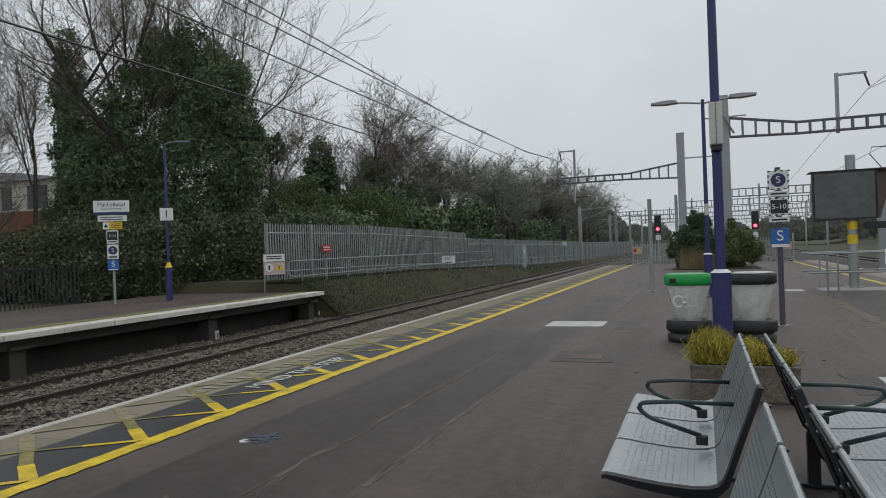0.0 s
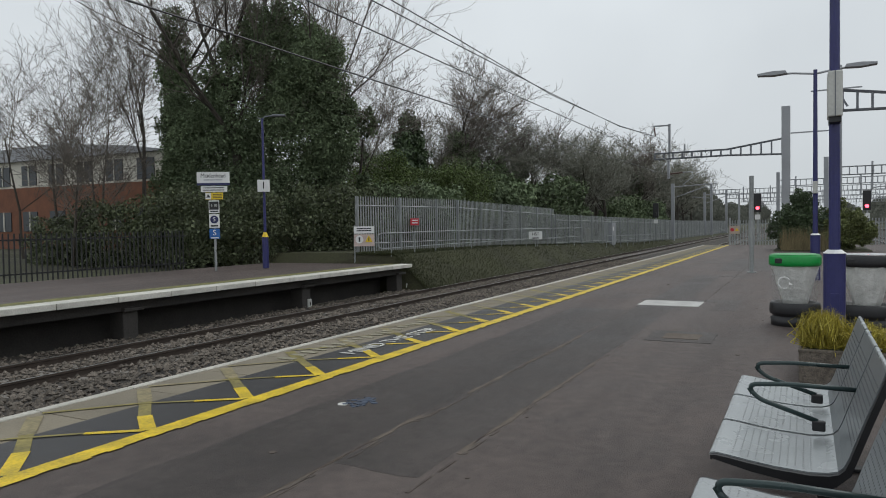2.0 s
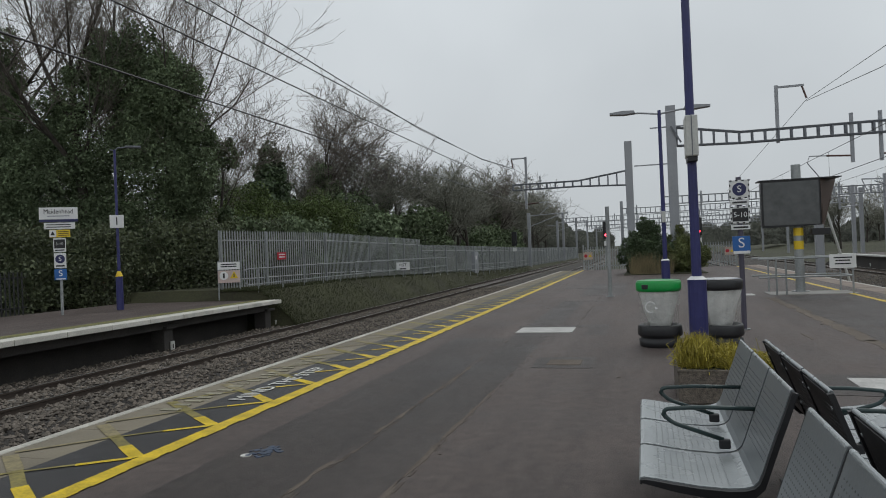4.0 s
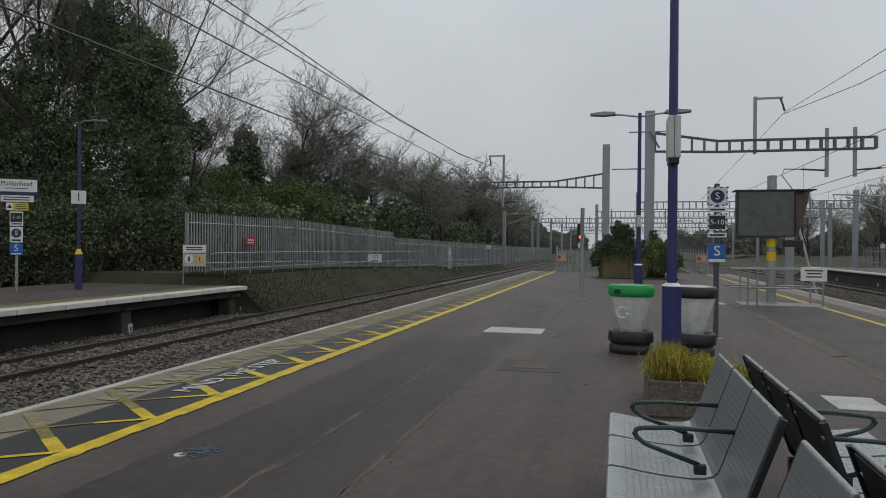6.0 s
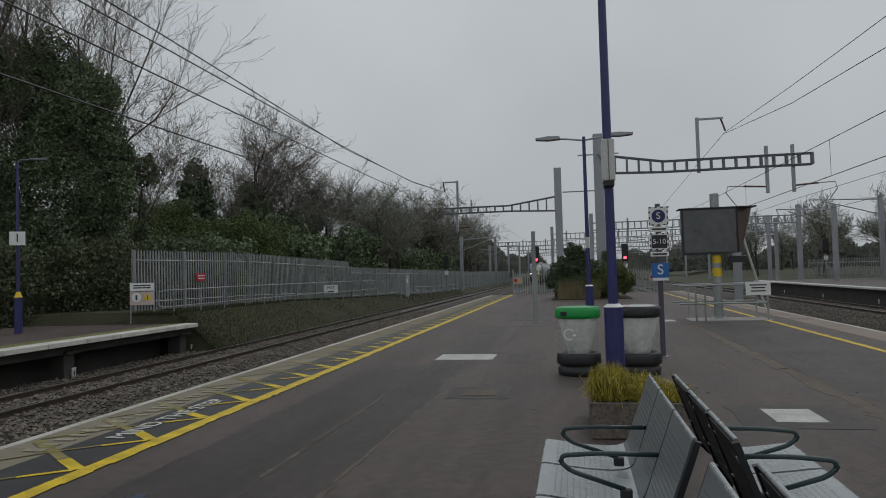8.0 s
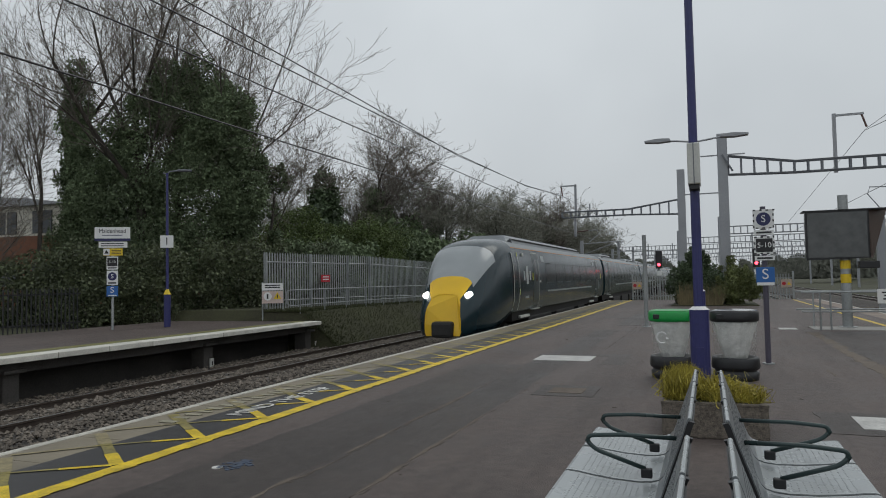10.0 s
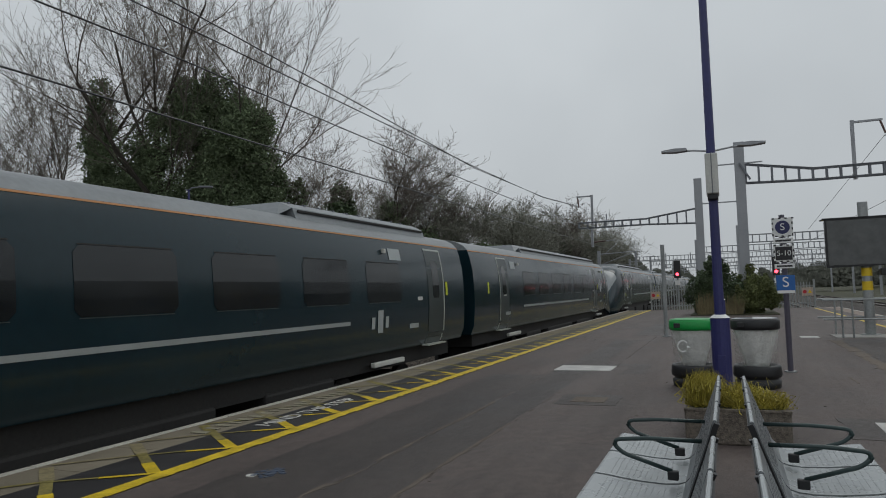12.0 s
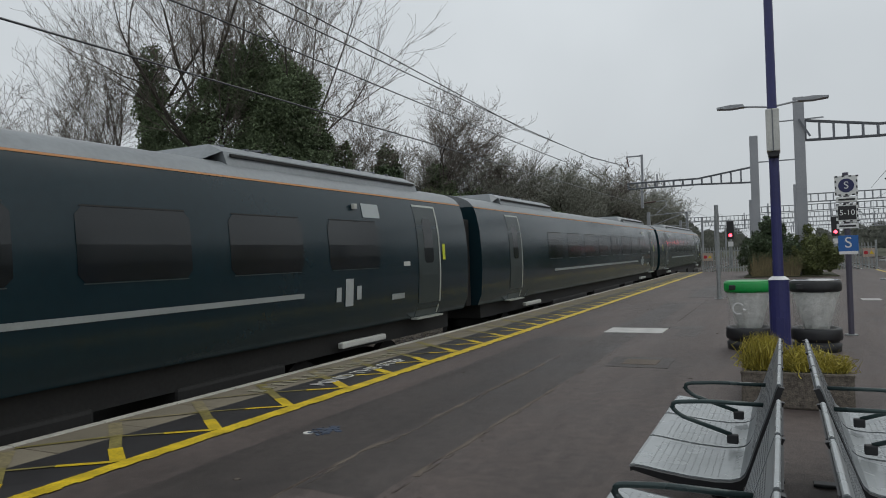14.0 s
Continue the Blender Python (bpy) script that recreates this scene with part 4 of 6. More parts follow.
        part("rib", bm, SEATDARK, b, "black seat rib")
    for k in range(1, n):
        y = k * W
        pts = rounded([(side * 0.165, y, 0.665), (side * 0.45, y, 0.668), (side * 0.655, y, 0.652), (side * 0.615, y, 0.585), (side * 0.33, y, 0.492)], 0.055, 6)
        a = part("armrest", pipe(bmesh.new(), pts, 0.0125), ARMM, b, "dark green looped armrest", smooth=True)
        part("bracket", bx(side * 0.325, y, 0.470, 0.060, 0.036, 0.052, 0.008), SEATDARK, a)
    part("beam", bx(side * 0.36, n * W / 2, 0.345, 0.07, n * W - 0.1, 0.06, 0.008), SEATDARK, b)
    for y in (0.35, n * W - 0.35):
        g = part("leg", bx(side * 0.30, y, 0.17, 0.07, 0.07, 0.32, 0.008), SEATDARK, b)
        part("foot", bx(side * 0.30, y, 0.012, 0.44, 0.08, 0.024, 0.008), SEATDARK, g)
    return b


def planter():
    p = thing("planter", 0.50, 7.98, 0, label="exposed-aggregate concrete planter with yellow-green heather", category="planter")
    bm = bx(0, 0, 0.165, 0.94, 1.1, 0.33, 0.02)
    part("trough", bm, PEBBLE, p, "rough pebbled concrete trough")
    part("rim", bx(0, -0.53, 0.325, 0.95, 0.05, 0.03, 0.008), PEBBLE, p)
    part("soil", bx(0, 0, 0.325, 0.8, 0.95, 0.03), EARTH, p)
    rng = np.random.default_rng(8)
    verts, faces = [], []
    tufts = [(-0.27, -0.34, 0.29, 2600), (-0.24, -0.1, 0.2, 800), (0.06, -0.34, 0.14, 1100), (0.30, -0.36, 0.13, 600), (0.1, 0.2, 0.14, 500)]
    for cx, cy, h, n in tufts:
        for _ in range(n):
            a, r = rng.uniform(0, 6.28), 0.125 * math.sqrt(rng.uniform(0, 1))
            x, y = cx + r * math.cos(a), cy + r * math.sin(a)
            top = np.array((x + 0.1 * r * math.cos(a) + rng.normal(0, 0.045), y + rng.normal(0, 0.045), 0.34 + h * (1 - 1.6 * r) * rng.uniform(0.35, 1.4)))
            base = np.array((x, y, 0.33))
            mid = (base + top) / 2 + rng.normal(0, 0.055, 3)
            w = rng.normal(0, 1, 3)
            w = w / np.linalg.norm(w) * 0.0032
            i = len(verts)
            verts += [base - w, base + w, mid + w * 1.5, mid - w * 1.5, top]
            faces += [(i, i + 1, i + 2, i + 3), (i + 3, i + 2, i + 4)]
    raw("heather", verts, faces, PLANTM, p, "yellow-green feathery plants")


def bin_(x, y, lid, label, mark):
    b = thing("litter_bin", x, y, 0, label=label, category="litter bin", group="platform bins")
    part("base", lathe([(0.30, 0.0), (0.31, 0.01), (0.32, 0.11), (0.29, 0.125), (0.29, 0.15), (0.325, 0.165), (0.335, 0.20), (0.33, 0.26), (0.325, 0.31), (0.31, 0.335), (0.27, 0.33), (0.2, 0.16)]), BLACK, b, "black ringed plastic base", smooth=True)
    sh = part("shell", lathe([(0.275, 0.2), (0.315, 0.86)][:2], 28), SHELL, b, "clear plastic shell", smooth=True)
    bm = lathe([(0.10, 0.24), (0.15, 0.27), (0.175, 0.4), (0.235, 0.6), (0.28, 0.8), (0.30, 0.87)], 36)
    for v in bm.verts:
        a = math.atan2(v.co.y, v.co.x)
        k = 1 + 0.05 * math.sin(7 * a + 3 * v.co.z) + 0.04 * math.sin(13 * a - 11 * v.co.z)
        v.co.x, v.co.y = v.co.x * k, v.co.y * k
    part("bag", bm, BAG, b, "crumpled clear rubbish bag", smooth=True)
    l = part("lid", lathe([(0.31, 0.85), (0.335, 0.86), (0.34, 0.9), (0.338, 0.98), (0.325, 1.005), (0.29, 1.015), (0.22, 1.012), (0.21, 0.97), (0.05, 0.96)]), lid, b, "moulded ring lid", smooth=True)
    part("lock", bx(-0.2, -0.285, 0.93, 0.1, 0.03, 0.07, 0.01), BLACK, l)
    if mark:
        pts = [(-0.13 + 0.075 * math.cos(a), -0.292, 0.62 + 0.08 * math.sin(a)) for a in (0.6 + 0.33 * k for k in range(15))]
        part("recycling_arrow", pipe(bmesh.new(), pts, 0.011, 6), WHITE, b, "white curved arrow mark")
        bm = bmesh.new()
        rod(bm, (-0.07, -0.295, 0.60), (-0.02, -0.295, 0.60), 0.035, 0.0, 4)
        part("arrow_head", bm, WHITE, b)
    part("wet_rim", lathe([(0.325, 1.006), (0.315, 1.0155), (0.27, 1.021), (0.232, 1.0155)], 28), WETLID if not mark else lid, l, "wet shining rim", smooth=True)
    part("strut", rd((0, 0.29, 0.3), (0, 0.315, 0.87), 0.01, seg=6), GALV, b)


def lamp_post(x, y, top, panel, label):
    p = thing("lamp_post", x, y, 0, label=label, category="lamp post", group="platform lamp posts")
    part("sleeve", rd((0, 0, 0), (0, 0, 1.12), 0.112, seg=16), BLUE, p, "thick navy base sleeve")
    part("sleeve_cap", rd((0, 0, 1.12), (0, 0, 1.16), 0.122, 0.07, 16), WHITE, p, "white cap ring")
    part("shaft", rd((0, 0, 1.1), (0, 0, top), 0.06, 0.045, 14), BLUE, p)
    part("service_door", bx(0, -0.108, 0.5, 0.09, 0.01, 0.35, 0.004), BLUE, p)
    for s in (-1, 1):
        a = part("arm", pipe(bmesh.new(), [(0, 0, top - 0.1), (s * 0.5, 0, top - 0.03), (s * 0.75, 0, top - 0.02)], 0.025), GANTRY, p)
        bm = bmesh.new()
        extrude(bm, [(s * 0.62, -0.03), (s * 0.66, 0.04), (s * 0.95, 0.055), (s * 1.3, 0.02), (s * 1.3, -0.02), (s * 0.95, -0.05)], -0.13, 0.13)
        bmesh.ops.translate(bm, verts=bm.verts, vec=(0, 0, top))
        part("lantern", bm, GANTRY, a, "flat grey lantern")
    if panel:
        b = part("display_box", bx(0, -0.02, 2.88, 0.145, 0.36, 0.5, 0.015), OFFWHITE, p, "grubby white box sign, edge on")
        part("box_seam", bx(0, -0.203, 2.88, 0.012, 0.006, 0.5), GANTRY_DARK, b)
        part("box_foot", bx(0, -0.02, 2.60, 0.12, 0.3, 0.07, 0.01), BLACK, b)
    else:
        part("junction_box", bx(0, -0.09, 2.3, 0.1, 0.1, 0.3, 0.01), OFFWHITE, p)
    return p


def stop_sign(x, y):
    p = thing("stop_sign_post", x, y, 0, label="dull violet-grey post with driver's stopping boards", category="sign post")
    part("post", rd((0, 0, 0), (0, 0, 2.7), 0.045, seg=12), POSTGREY, p, "dull violet-grey post")
    part("foot", rd((0, 0, 0), (0, 0, 0.02), 0.1, seg=12), GALV, p)

    def board(zc, h, w, face, edge=None, nm="board"):
        o = part(nm, bx(0, -0.06, zc, w, 0.02, h, 0.004), face, p)
        if edge:
            n = int(round((w + h) * 2 / 0.05))
            bm = bmesh.new()
            for k in range(n // 2):
                t = (2 * k + 0.5) * 0.05
                if t < w:
                    c = (-w / 2 + t, h / 2 - 0.012, 0.04, 0.022)
                elif t < w + h:
                    c = (w / 2 - 0.012, h / 2 - (t - w), 0.022, 0.04)
                elif t < 2 * w + h:
                    c = (w / 2 - (t - w - h), -h / 2 + 0.012, 0.04, 0.022)
                else:
                    c = (-w / 2 + 0.012, -h / 2 + (t - 2 * w - h), 0.022, 0.04)
                box(bm, c[0], -0.0715, zc + c[1], c[2], 0.004, c[3])
            part("chequered_edge", bm, BLACKINK, o, "black chequered edge")
        return o
    o = board(2.48, 0.33, 0.33, WHITE, True)
    part("roundel", rd((0, -0.068, 2.48), (0, -0.076, 2.48), 0.115, seg=28), NAVY, o)
    words("S", 0.17, 0, -0.079, 2.48, WHITE, o)
    o = board(2.25, 0.09, 0.31, WHITE)
    part("small_print", bx(0, -0.0715, 2.25, 0.24, 0.004, 0.03), BLACKINK, o)
    o = board(2.03, 0.30, 0.32, WHITE, True)
    part("black_panel", bx(0, -0.0715, 2.03, 0.26, 0.005, 0.23), BLACKINK, o)
    words("5-10", 0.125, 0, -0.0765, 2.03, WHITE, o)
    o = board(1.81, 0.08, 0.31, WHITE)
    part("small_print", bx(0, -0.0715, 1.81, 0.24, 0.004, 0.03), BLACKINK, o)
    o = board(1.52, 0.27, 0.29, BLUE_SIGN)
    words("S", 0.25, 0, -0.074, 1.53, WHITE, o)
    part("small_print", bx(0, -0.0715, 1.37, 0.27, 0.004, 0.05), WHITE, o)


def monitor(x, y, z0, z1, wl, wr, label):
    """A driver's monitor hood on a stout post, with a slanting side cheek."""
    m = thing("platform_monitor", x, y, 0, label=label, category="monitor", group="platform monitors")
    part("post", rd((0, 0, 0), (0, 0, z1 + 0.45), 0.13, seg=16), GALV, m, "thick grey post")
    part("post_band", rd((0, 0, z0 - 0.65), (0, 0, z0 - 0.4), 0.134, seg=16), YSIGN, m, "yellow band")
    part("post_band", rd((0, 0, z0 - 0.25), (0, 0, z0 - 0.02), 0.134, seg=16), YSIGN, m, "yellow band")
    part("foot_plate", rd((0, 0, 0), (0, 0, 0.03), 0.25, seg=16), GALV, m)
    bm = bmesh.new()
    front = [(-wl, -0.25, z0), (wr, -0.25, z0 + 0.04), (wr, -0.25, z1), (-wl, -0.25, z1)]
    rear = [(-wl + 0.05, 0.35, z0 + 0.1), (wr, 0.35, z0 + 0.1), (wr, 0.35, z1 - 0.05), (-wl + 0.05, 0.35, z1 - 0.05)]
    a, b = [bm.verts.new(v) for v in front], [bm.verts.new(v) for v in rear]
    bm.faces.new(a[::-1])
    bm.faces.new(b)
    for k in range(4):
        bm.faces.new((a[k], a[(k + 1) % 4], b[(k + 1) % 4], b[k]))
    bmesh.ops.recalc_face_normals(bm, faces=bm.faces)
    h = part("housing", bm, BLACK, m, "black monitor housing")
    part("screen", bx((wr - wl) / 2, -0.262, (z0 + z1) / 2 + 0.01, wl + wr - 0.1, 0.016, z1 - z0 - 0.12), MIRROR, h, "dull grey glass screen")
    bm = bmesh.new()
    q = [bm.verts.new(v) for v in ((wr, -0.27, z0 + 0.04), (wr + 0.06, -0.27, z0 + 0.04), (wr + 0.62, 0.7, z1 + 0.02), (wr, -0.27, z1))]
    r = [bm.verts.new(v.co + Vector((0, 0.04, 0))) for v in q]
    bm.faces.new(q)
    bm.faces.new(r[::-1])
    for k in range(4):
        bm.faces.new((q[k], r[k], r[(k + 1) % 4], q[(k + 1) % 4]))
    bmesh.ops.recalc_face_normals(bm, faces=bm.faces)
    part("side_cheek", bm, BROWNIN, h, "dark slanting side cheek")
    part("hood_edge", bx((wr - wl) / 2 + 0.25, 0.05, z1 + 0.015, wl + wr + 0.6, 0.65, 0.03), BLACK, h)
    part("junction_box", bx(0.55, -0.1, z0 - 0.15, 0.5, 0.3, 0.2, 0.02), BLACK, m)


def guard_rail(x0, x1, y0, y1, label):
    g = thing("guard_rail", label=label, category="railing")
    for y in (y0, y1):
        for z in (0.5, 1.02):
            part("rail", rd((x0 - 0.45, y, z), (x1, y, z), 0.025, seg=8), GALV, g)
        for x in (x0, (x0 + x1) / 2 if y == y1 else x0 + 0.25, x1):
            part("post", rd((x, y, 0), (x, y, 1.02), 0.025, seg=8), GALV, g)
    for z in (0.5, 1.02):
        part("rail", rd((x1, y0, z), (x1, y1, z), 0.025, seg=8), GALV, g)
    s = part("notice_board", bx(x1 - 0.25, y0 - 0.04, 0.9, 0.66, 0.02, 0.38, 0.005), WHITE, g, "white notice board")
    for k, w in ((0.1, 0.45), (0.02, 0.36), (-0.07, 0.4)):
        part("print_line", bx(x1 - 0.25, y0 - 0.052, 0.9 + k, w, 0.004, 0.035), BLACKINK, s)
    part("foot_plate", bx((x0 + x1) / 2, (y0 + y1) / 2, 0.006, x1 - x0 + 0.3, 1.3, 0.012), CONCRETE, g)


def name_sign():
    s = thing("station_name_sign", -19.15, 19.1, 0, 35, label="white station name board with smaller boards on a grey post", category="sign")
    part("post", rd((0, 0.03, 0), (0, 0.03, 3.62), 0.045, seg=12), GALV, s)
    b = part("name_board", bx(0, -0.04, 3.43, 1.16, 0.03, 0.40, 0.005), WHITE, s)
    words("Maidenhead", 0.215, 0, -0.058, 3.49, BLACKINK, b, sx=0.86)
    part("fine_print", bx(0, -0.057, 3.34, 0.66, 0.004, 0.022), NAVY, b)
    part("blue_band", bx(0, -0.04, 3.185, 1.16, 0.03, 0.085), NAVY, s)
    b = part("info_board", bx(0.02, -0.04, 3.01, 0.93, 0.03, 0.21), WHITE, s)
    for z in (3.05, 2.97):
        part("print_line", bx(0, -0.057, z, 0.74, 0.004, 0.03), BLACKINK, b)
    b = part("warning_board", bx(0.02, -0.04, 2.75, 0.62, 0.03, 0.25), YSIGN, s, "yellow and white warning board")
    part("warning_white", bx(-0.19, -0.057, 2.75, 0.20, 0.004, 0.23), WHITE, b)
    part("warning_triangle", rd((-0.19, -0.058, 2.74), (-0.19, -0.064, 2.74), 0.085, seg=3), BLACKINK, b)
    for z in (2.81, 2.75, 2.69):
        part("print_line", bx(0.13, -0.057, z, 0.31, 0.004, 0.022), BLACKINK, b)
    b = part("stop_board", bx(0, -0.04, 2.36, 0.37, 0.03, 0.46), WHITE, s)
    part("black_panel", bx(0, -0.057, 2.40, 0.33, 0.004, 0.30), BLACKINK, b)
    words("5-10", 0.125, 0, -0.061, 2.4, OFFWHITE, b)
    part("print_line", bx(0, -0.057, 2.19, 0.28, 0.004, 0.04), BLACKINK, b)
    b = part("stop_board", bx(0, -0.04, 1.84, 0.36, 0.03, 0.50), WHITE, s)
    part("roundel", rd((0, -0.056, 1.89), (0, -0.064, 1.89), 0.145, seg=24), NAVY, b)
    words("S", 0.21, 0, -0.067, 1.89, WHITE, b)
    part("print_line", bx(0, -0.057, 1.66, 0.26, 0.004, 0.05), BLACKINK, b)
    b = part("stop_board", bx(0, -0.04, 1.37, 0.37, 0.03, 0.37), BLUE_SIGN, s)
    words("S", 0.29, 0, -0.058, 1.40, WHITE, b)
    part("print_line", bx(0, -0.057, 1.22, 0.28, 0.004, 0.035), WHITE, b)
    p = thing("lamp_post", -18.37, 20.9, 0, 35, label="slim navy lamp post with platform number board", category="lamp post", group="platform lamp posts")
    part("sleeve", rd((0, 0, 0), (0, 0, 1.2), 0.12, seg=14), BLUE, p)
    part("sleeve_cap", rd((0, 0, 1.2), (0, 0, 1.4), 0.13, 0.05, 14), YSIGN, p, "yellow cone cap")
    part("shaft", rd((0, 0, 1.2), (0, 0, 5.75), 0.055, 0.042, 12), BLUE, p)
    a = part("arm", pipe(bmesh.new(), [(0, 0, 5.72), (0.1, 0, 5.82), (0.45, 0, 5.86)], 0.026), GANTRY_DARK, p)
    part("lantern", bx(0.62, 0, 5.86, 0.52, 0.2, 0.08, 0.03), GANTRY_DARK, a)
    part("rear_stub", pipe(bmesh.new(), [(0, 0, 5.72), (-0.15, 0, 5.76)], 0.024), GANTRY_DARK, a)
    b = part("number_board", bx(0, -0.1, 3.17, 0.46, 0.03, 0.46, 0.005), WHITE, p, "white platform number board")
    words("1", 0.40, 0, -0.118, 3.17, BLACKINK, b)


# ---- fences ----
def fence_run(pts, label, limit, h=2.45, pitch=0.155, count=[0]):
    f = thing("palisade_fence", label=label, category="fence")
    me = None
    rest = bmesh.new()
    for (xa, ya, za), (xb, yb, zb) in zip(pts, pts[1:]):
        a, b = Vector((xa, ya, za)), Vector((xb, yb, zb))
        d = b - a
        ang = math.degrees(math.atan2(d.y, d.x))
        n = int(d.length / pitch)
        for k in range(n):
            p = a + d * (k / n)
            if count[0] < limit:
                if me is None:
                    bm = bmesh.new()
                    extrude(bm, [(-0.034, 0.05), (0.034, 0.05), (0.034, h - 0.06), (0.012, h + 0.02), (0, h - 0.02), (-0.012, h + 0.02), (-0.034, h - 0.06)], -0.008, 0.008)
                    o = part("pale", bm, GALV, f)
                    me = o.data
                else:
                    o = new("pale", me)
                    o.parent = f
                o.matrix_basis = pose(p.x, p.y, p.z, 0, 0, ang)
                count[0] += 1
            else:
                box(rest, 0, 0, h / 2, 0.068, 0.014, h, m=Matrix.Translation(p) @ pose(0, 0, 0, 0, 0, ang))
        for z in (0.4, h - 0.4):
            part("cross_rail", rd(a + Vector((0, 0, z)), b + Vector((0, 0, z)), 0.03, seg=4), GALV, f)
        for k in range(int(d.length / 2.75) + 1):
            p = a + d * min(1, k * 2.75 / d.length)
            part("post", bx(p.x + 0.05, p.y + 0.05, p.z + h / 2, 0.1, 0.06, h), GALV, f)
    if len(rest.verts):
        part("pale_run", rest, GALV, f, kind="stuff")
    else:
        rest.free()
    return f


def left_fence():
    fence_run([(-17.12, 25.2, 0.40), (-15.82, 32.3, 0.38), (-15.41, 46.8, 0.10)], "galvanised palisade fence along the railway bank", 300, 2.46)
    fence_run([(-15.41, 46.8, -0.2), (-14.6, 70, -0.45), (-14.3, 95, -0.7), (-14.0, 150, -0.8)], "far run of galvanised palisade fence", 0, 2.4)
    s = thing("warning_sign", -16.47, 24.85, 0, 25, label="red and yellow trespass warning boards on a short rail", category="sign")
    part("frame_post", rd((-0.42, 0.05, 0), (-0.42, 0.05, 1.6), 0.03, seg=8), GALV, s)
    part("frame_post", rd((0.42, 0.05, 0), (0.42, 0.05, 1.6), 0.03, seg=8), GALV, s)
    b = part("upper_board", bx(0, 0, 1.4, 0.86, 0.02, 0.3, 0.004), WHITE, s, "white notice board")
    for z in (1.46, 1.37):
        part("print_line", bx(0, -0.012, z, 0.62, 0.004, 0.045), BLACKINK, b)
    b = part("lower_board", bx(0, 0, 0.96, 0.86, 0.02, 0.5, 0.004), mat("faded_orange_sign", (0.56, 0.44, 0.40), 0.5), s, "faded trespass pictograms")
    part("roundel", rd((-0.2, -0.012, 1.0), (-0.2, -0.02, 1.0), 0.17, seg=20), WHITE, b)
    part("roundel_bar", bx(-0.2, -0.022, 1.0, 0.07, 0.004, 0.2), BLACKINK, b)
    part("warning_triangle", rd((0.2, -0.012, 0.98), (0.2, -0.02, 0.98), 0.19, seg=3), YSIGN, b)
    part("triangle_bar", bx(0.2, -0.022, 1.0, 0.04, 0.004, 0.15), BLACKINK, b)
    s = thing("red_notice", -16.35, 28.9, 0, 80, label="small red notice fixed to the palisade fence", category="sign")
    part("board", bx(0, -0.03, 1.73, 0.62, 0.02, 0.33, 0.004), REDSIGN, s)
    for z in (1.8, 1.68):
        part("print_line", bx(0, -0.042, z, 0.42, 0.004, 0.05), WHITE, s)
    g = thing("tubular_handrail", label="galvanised tubular handrail along the bank", category="railing")
    for z in (0.62, 1.25):
        part("rail", pipe(bmesh.new(), [(-15.2, 24.2, z), (-15.1, 30, z + 0.02), (-14.95, 40, z), (-14.9, 51.5, z - 0.05)], 0.025), GALV, g)
    part("rail_end", pipe(bmesh.new(), rounded([(-15.2, 24.3, 1.25), (-15.22, 24.0, 1.2), (-15.22, 24.0, 0.7), (-15.2, 24.3, 0.62)], 0.06), 0.025), GALV, g)
    for k in range(15):
        y = 24.9 + 1.9 * k
        part("post", rd((-15.16 + 0.012 * (y - 25), y, -0.3), (-15.16 + 0.012 * (y - 25), y, 1.24), 0.025, seg=8), GALV, g)
    s = thing("hst_board", -14.9, 41.5, 0, 30, label="small white lettered board on the handrail", category="sign")
    part("board", bx(0, -0.05, 0.82, 0.85, 0.02, 0.5, 0.004), WHITE, s)
    words("HST", 0.26, 0, -0.063, 0.9, BLACKINK, s)
    part("print_line", bx(0, -0.062, 0.66, 0.4, 0.004, 0.06), BLACKINK, s)
    part("bracket", bx(0, 0, 0.5, 0.05, 0.05, 0.75), GALV, s)
    g = thing("tubular_handrail", label="far galvanised tubular handrail", category="railing")
    for z in (0.0, 0.5):
        part("rail", pipe(bmesh.new(), [(-14.4, 57, z), (-14.2, 70, z - 0.2), (-14.1, 84, z - 0.3)], 0.03, 6), GALV, g)
    for k in range(12):
        part("post", rd((-14.4 + 0.02 * k, 57 + 2.4 * k, -1), (-14.4 + 0.02 * k, 57 + 2.4 * k, 0.5 - 0.025 * k), 0.03, seg=6), GALV, g)
    f = thing("dark_railing", label="dark iron railing behind the narrow platform", category="railing")
    me = None
    for k in range(110):
        if me is None:
            o = part("bar", bx(0, 0, 0.75, 0.026, 0.04, 1.5), BLACK, f)
            me = o.data
        else:
            o = new("bar", me)
            o.parent = f
        o.matrix_basis = pose(-21.3, 1.0 + 0.17 * k, 0)
    for z in (0.25, 1.3):
        part("cross_rail", bx(-21.33, 10.3, z, 0.04, 18.8, 0.05), BLACK, f)
    # white relay cabinets beside the line
    for y, h in ((60.5, 2.1), (92, 1.9)):
        c = thing("relay_cabinet", -15.0, y, -0.55, label="pale grey lineside equipment cabinet", category="cabinet", group="lineside cabinets")
        part("case", bx(0, 0, h / 2, 0.7, 1.3, h, 0.03), GANTRY, c)
        part("label_plate", bx(0.36, -0.2, h * 0.75, 0.012, 0.35, 0.35), WHITE, c)


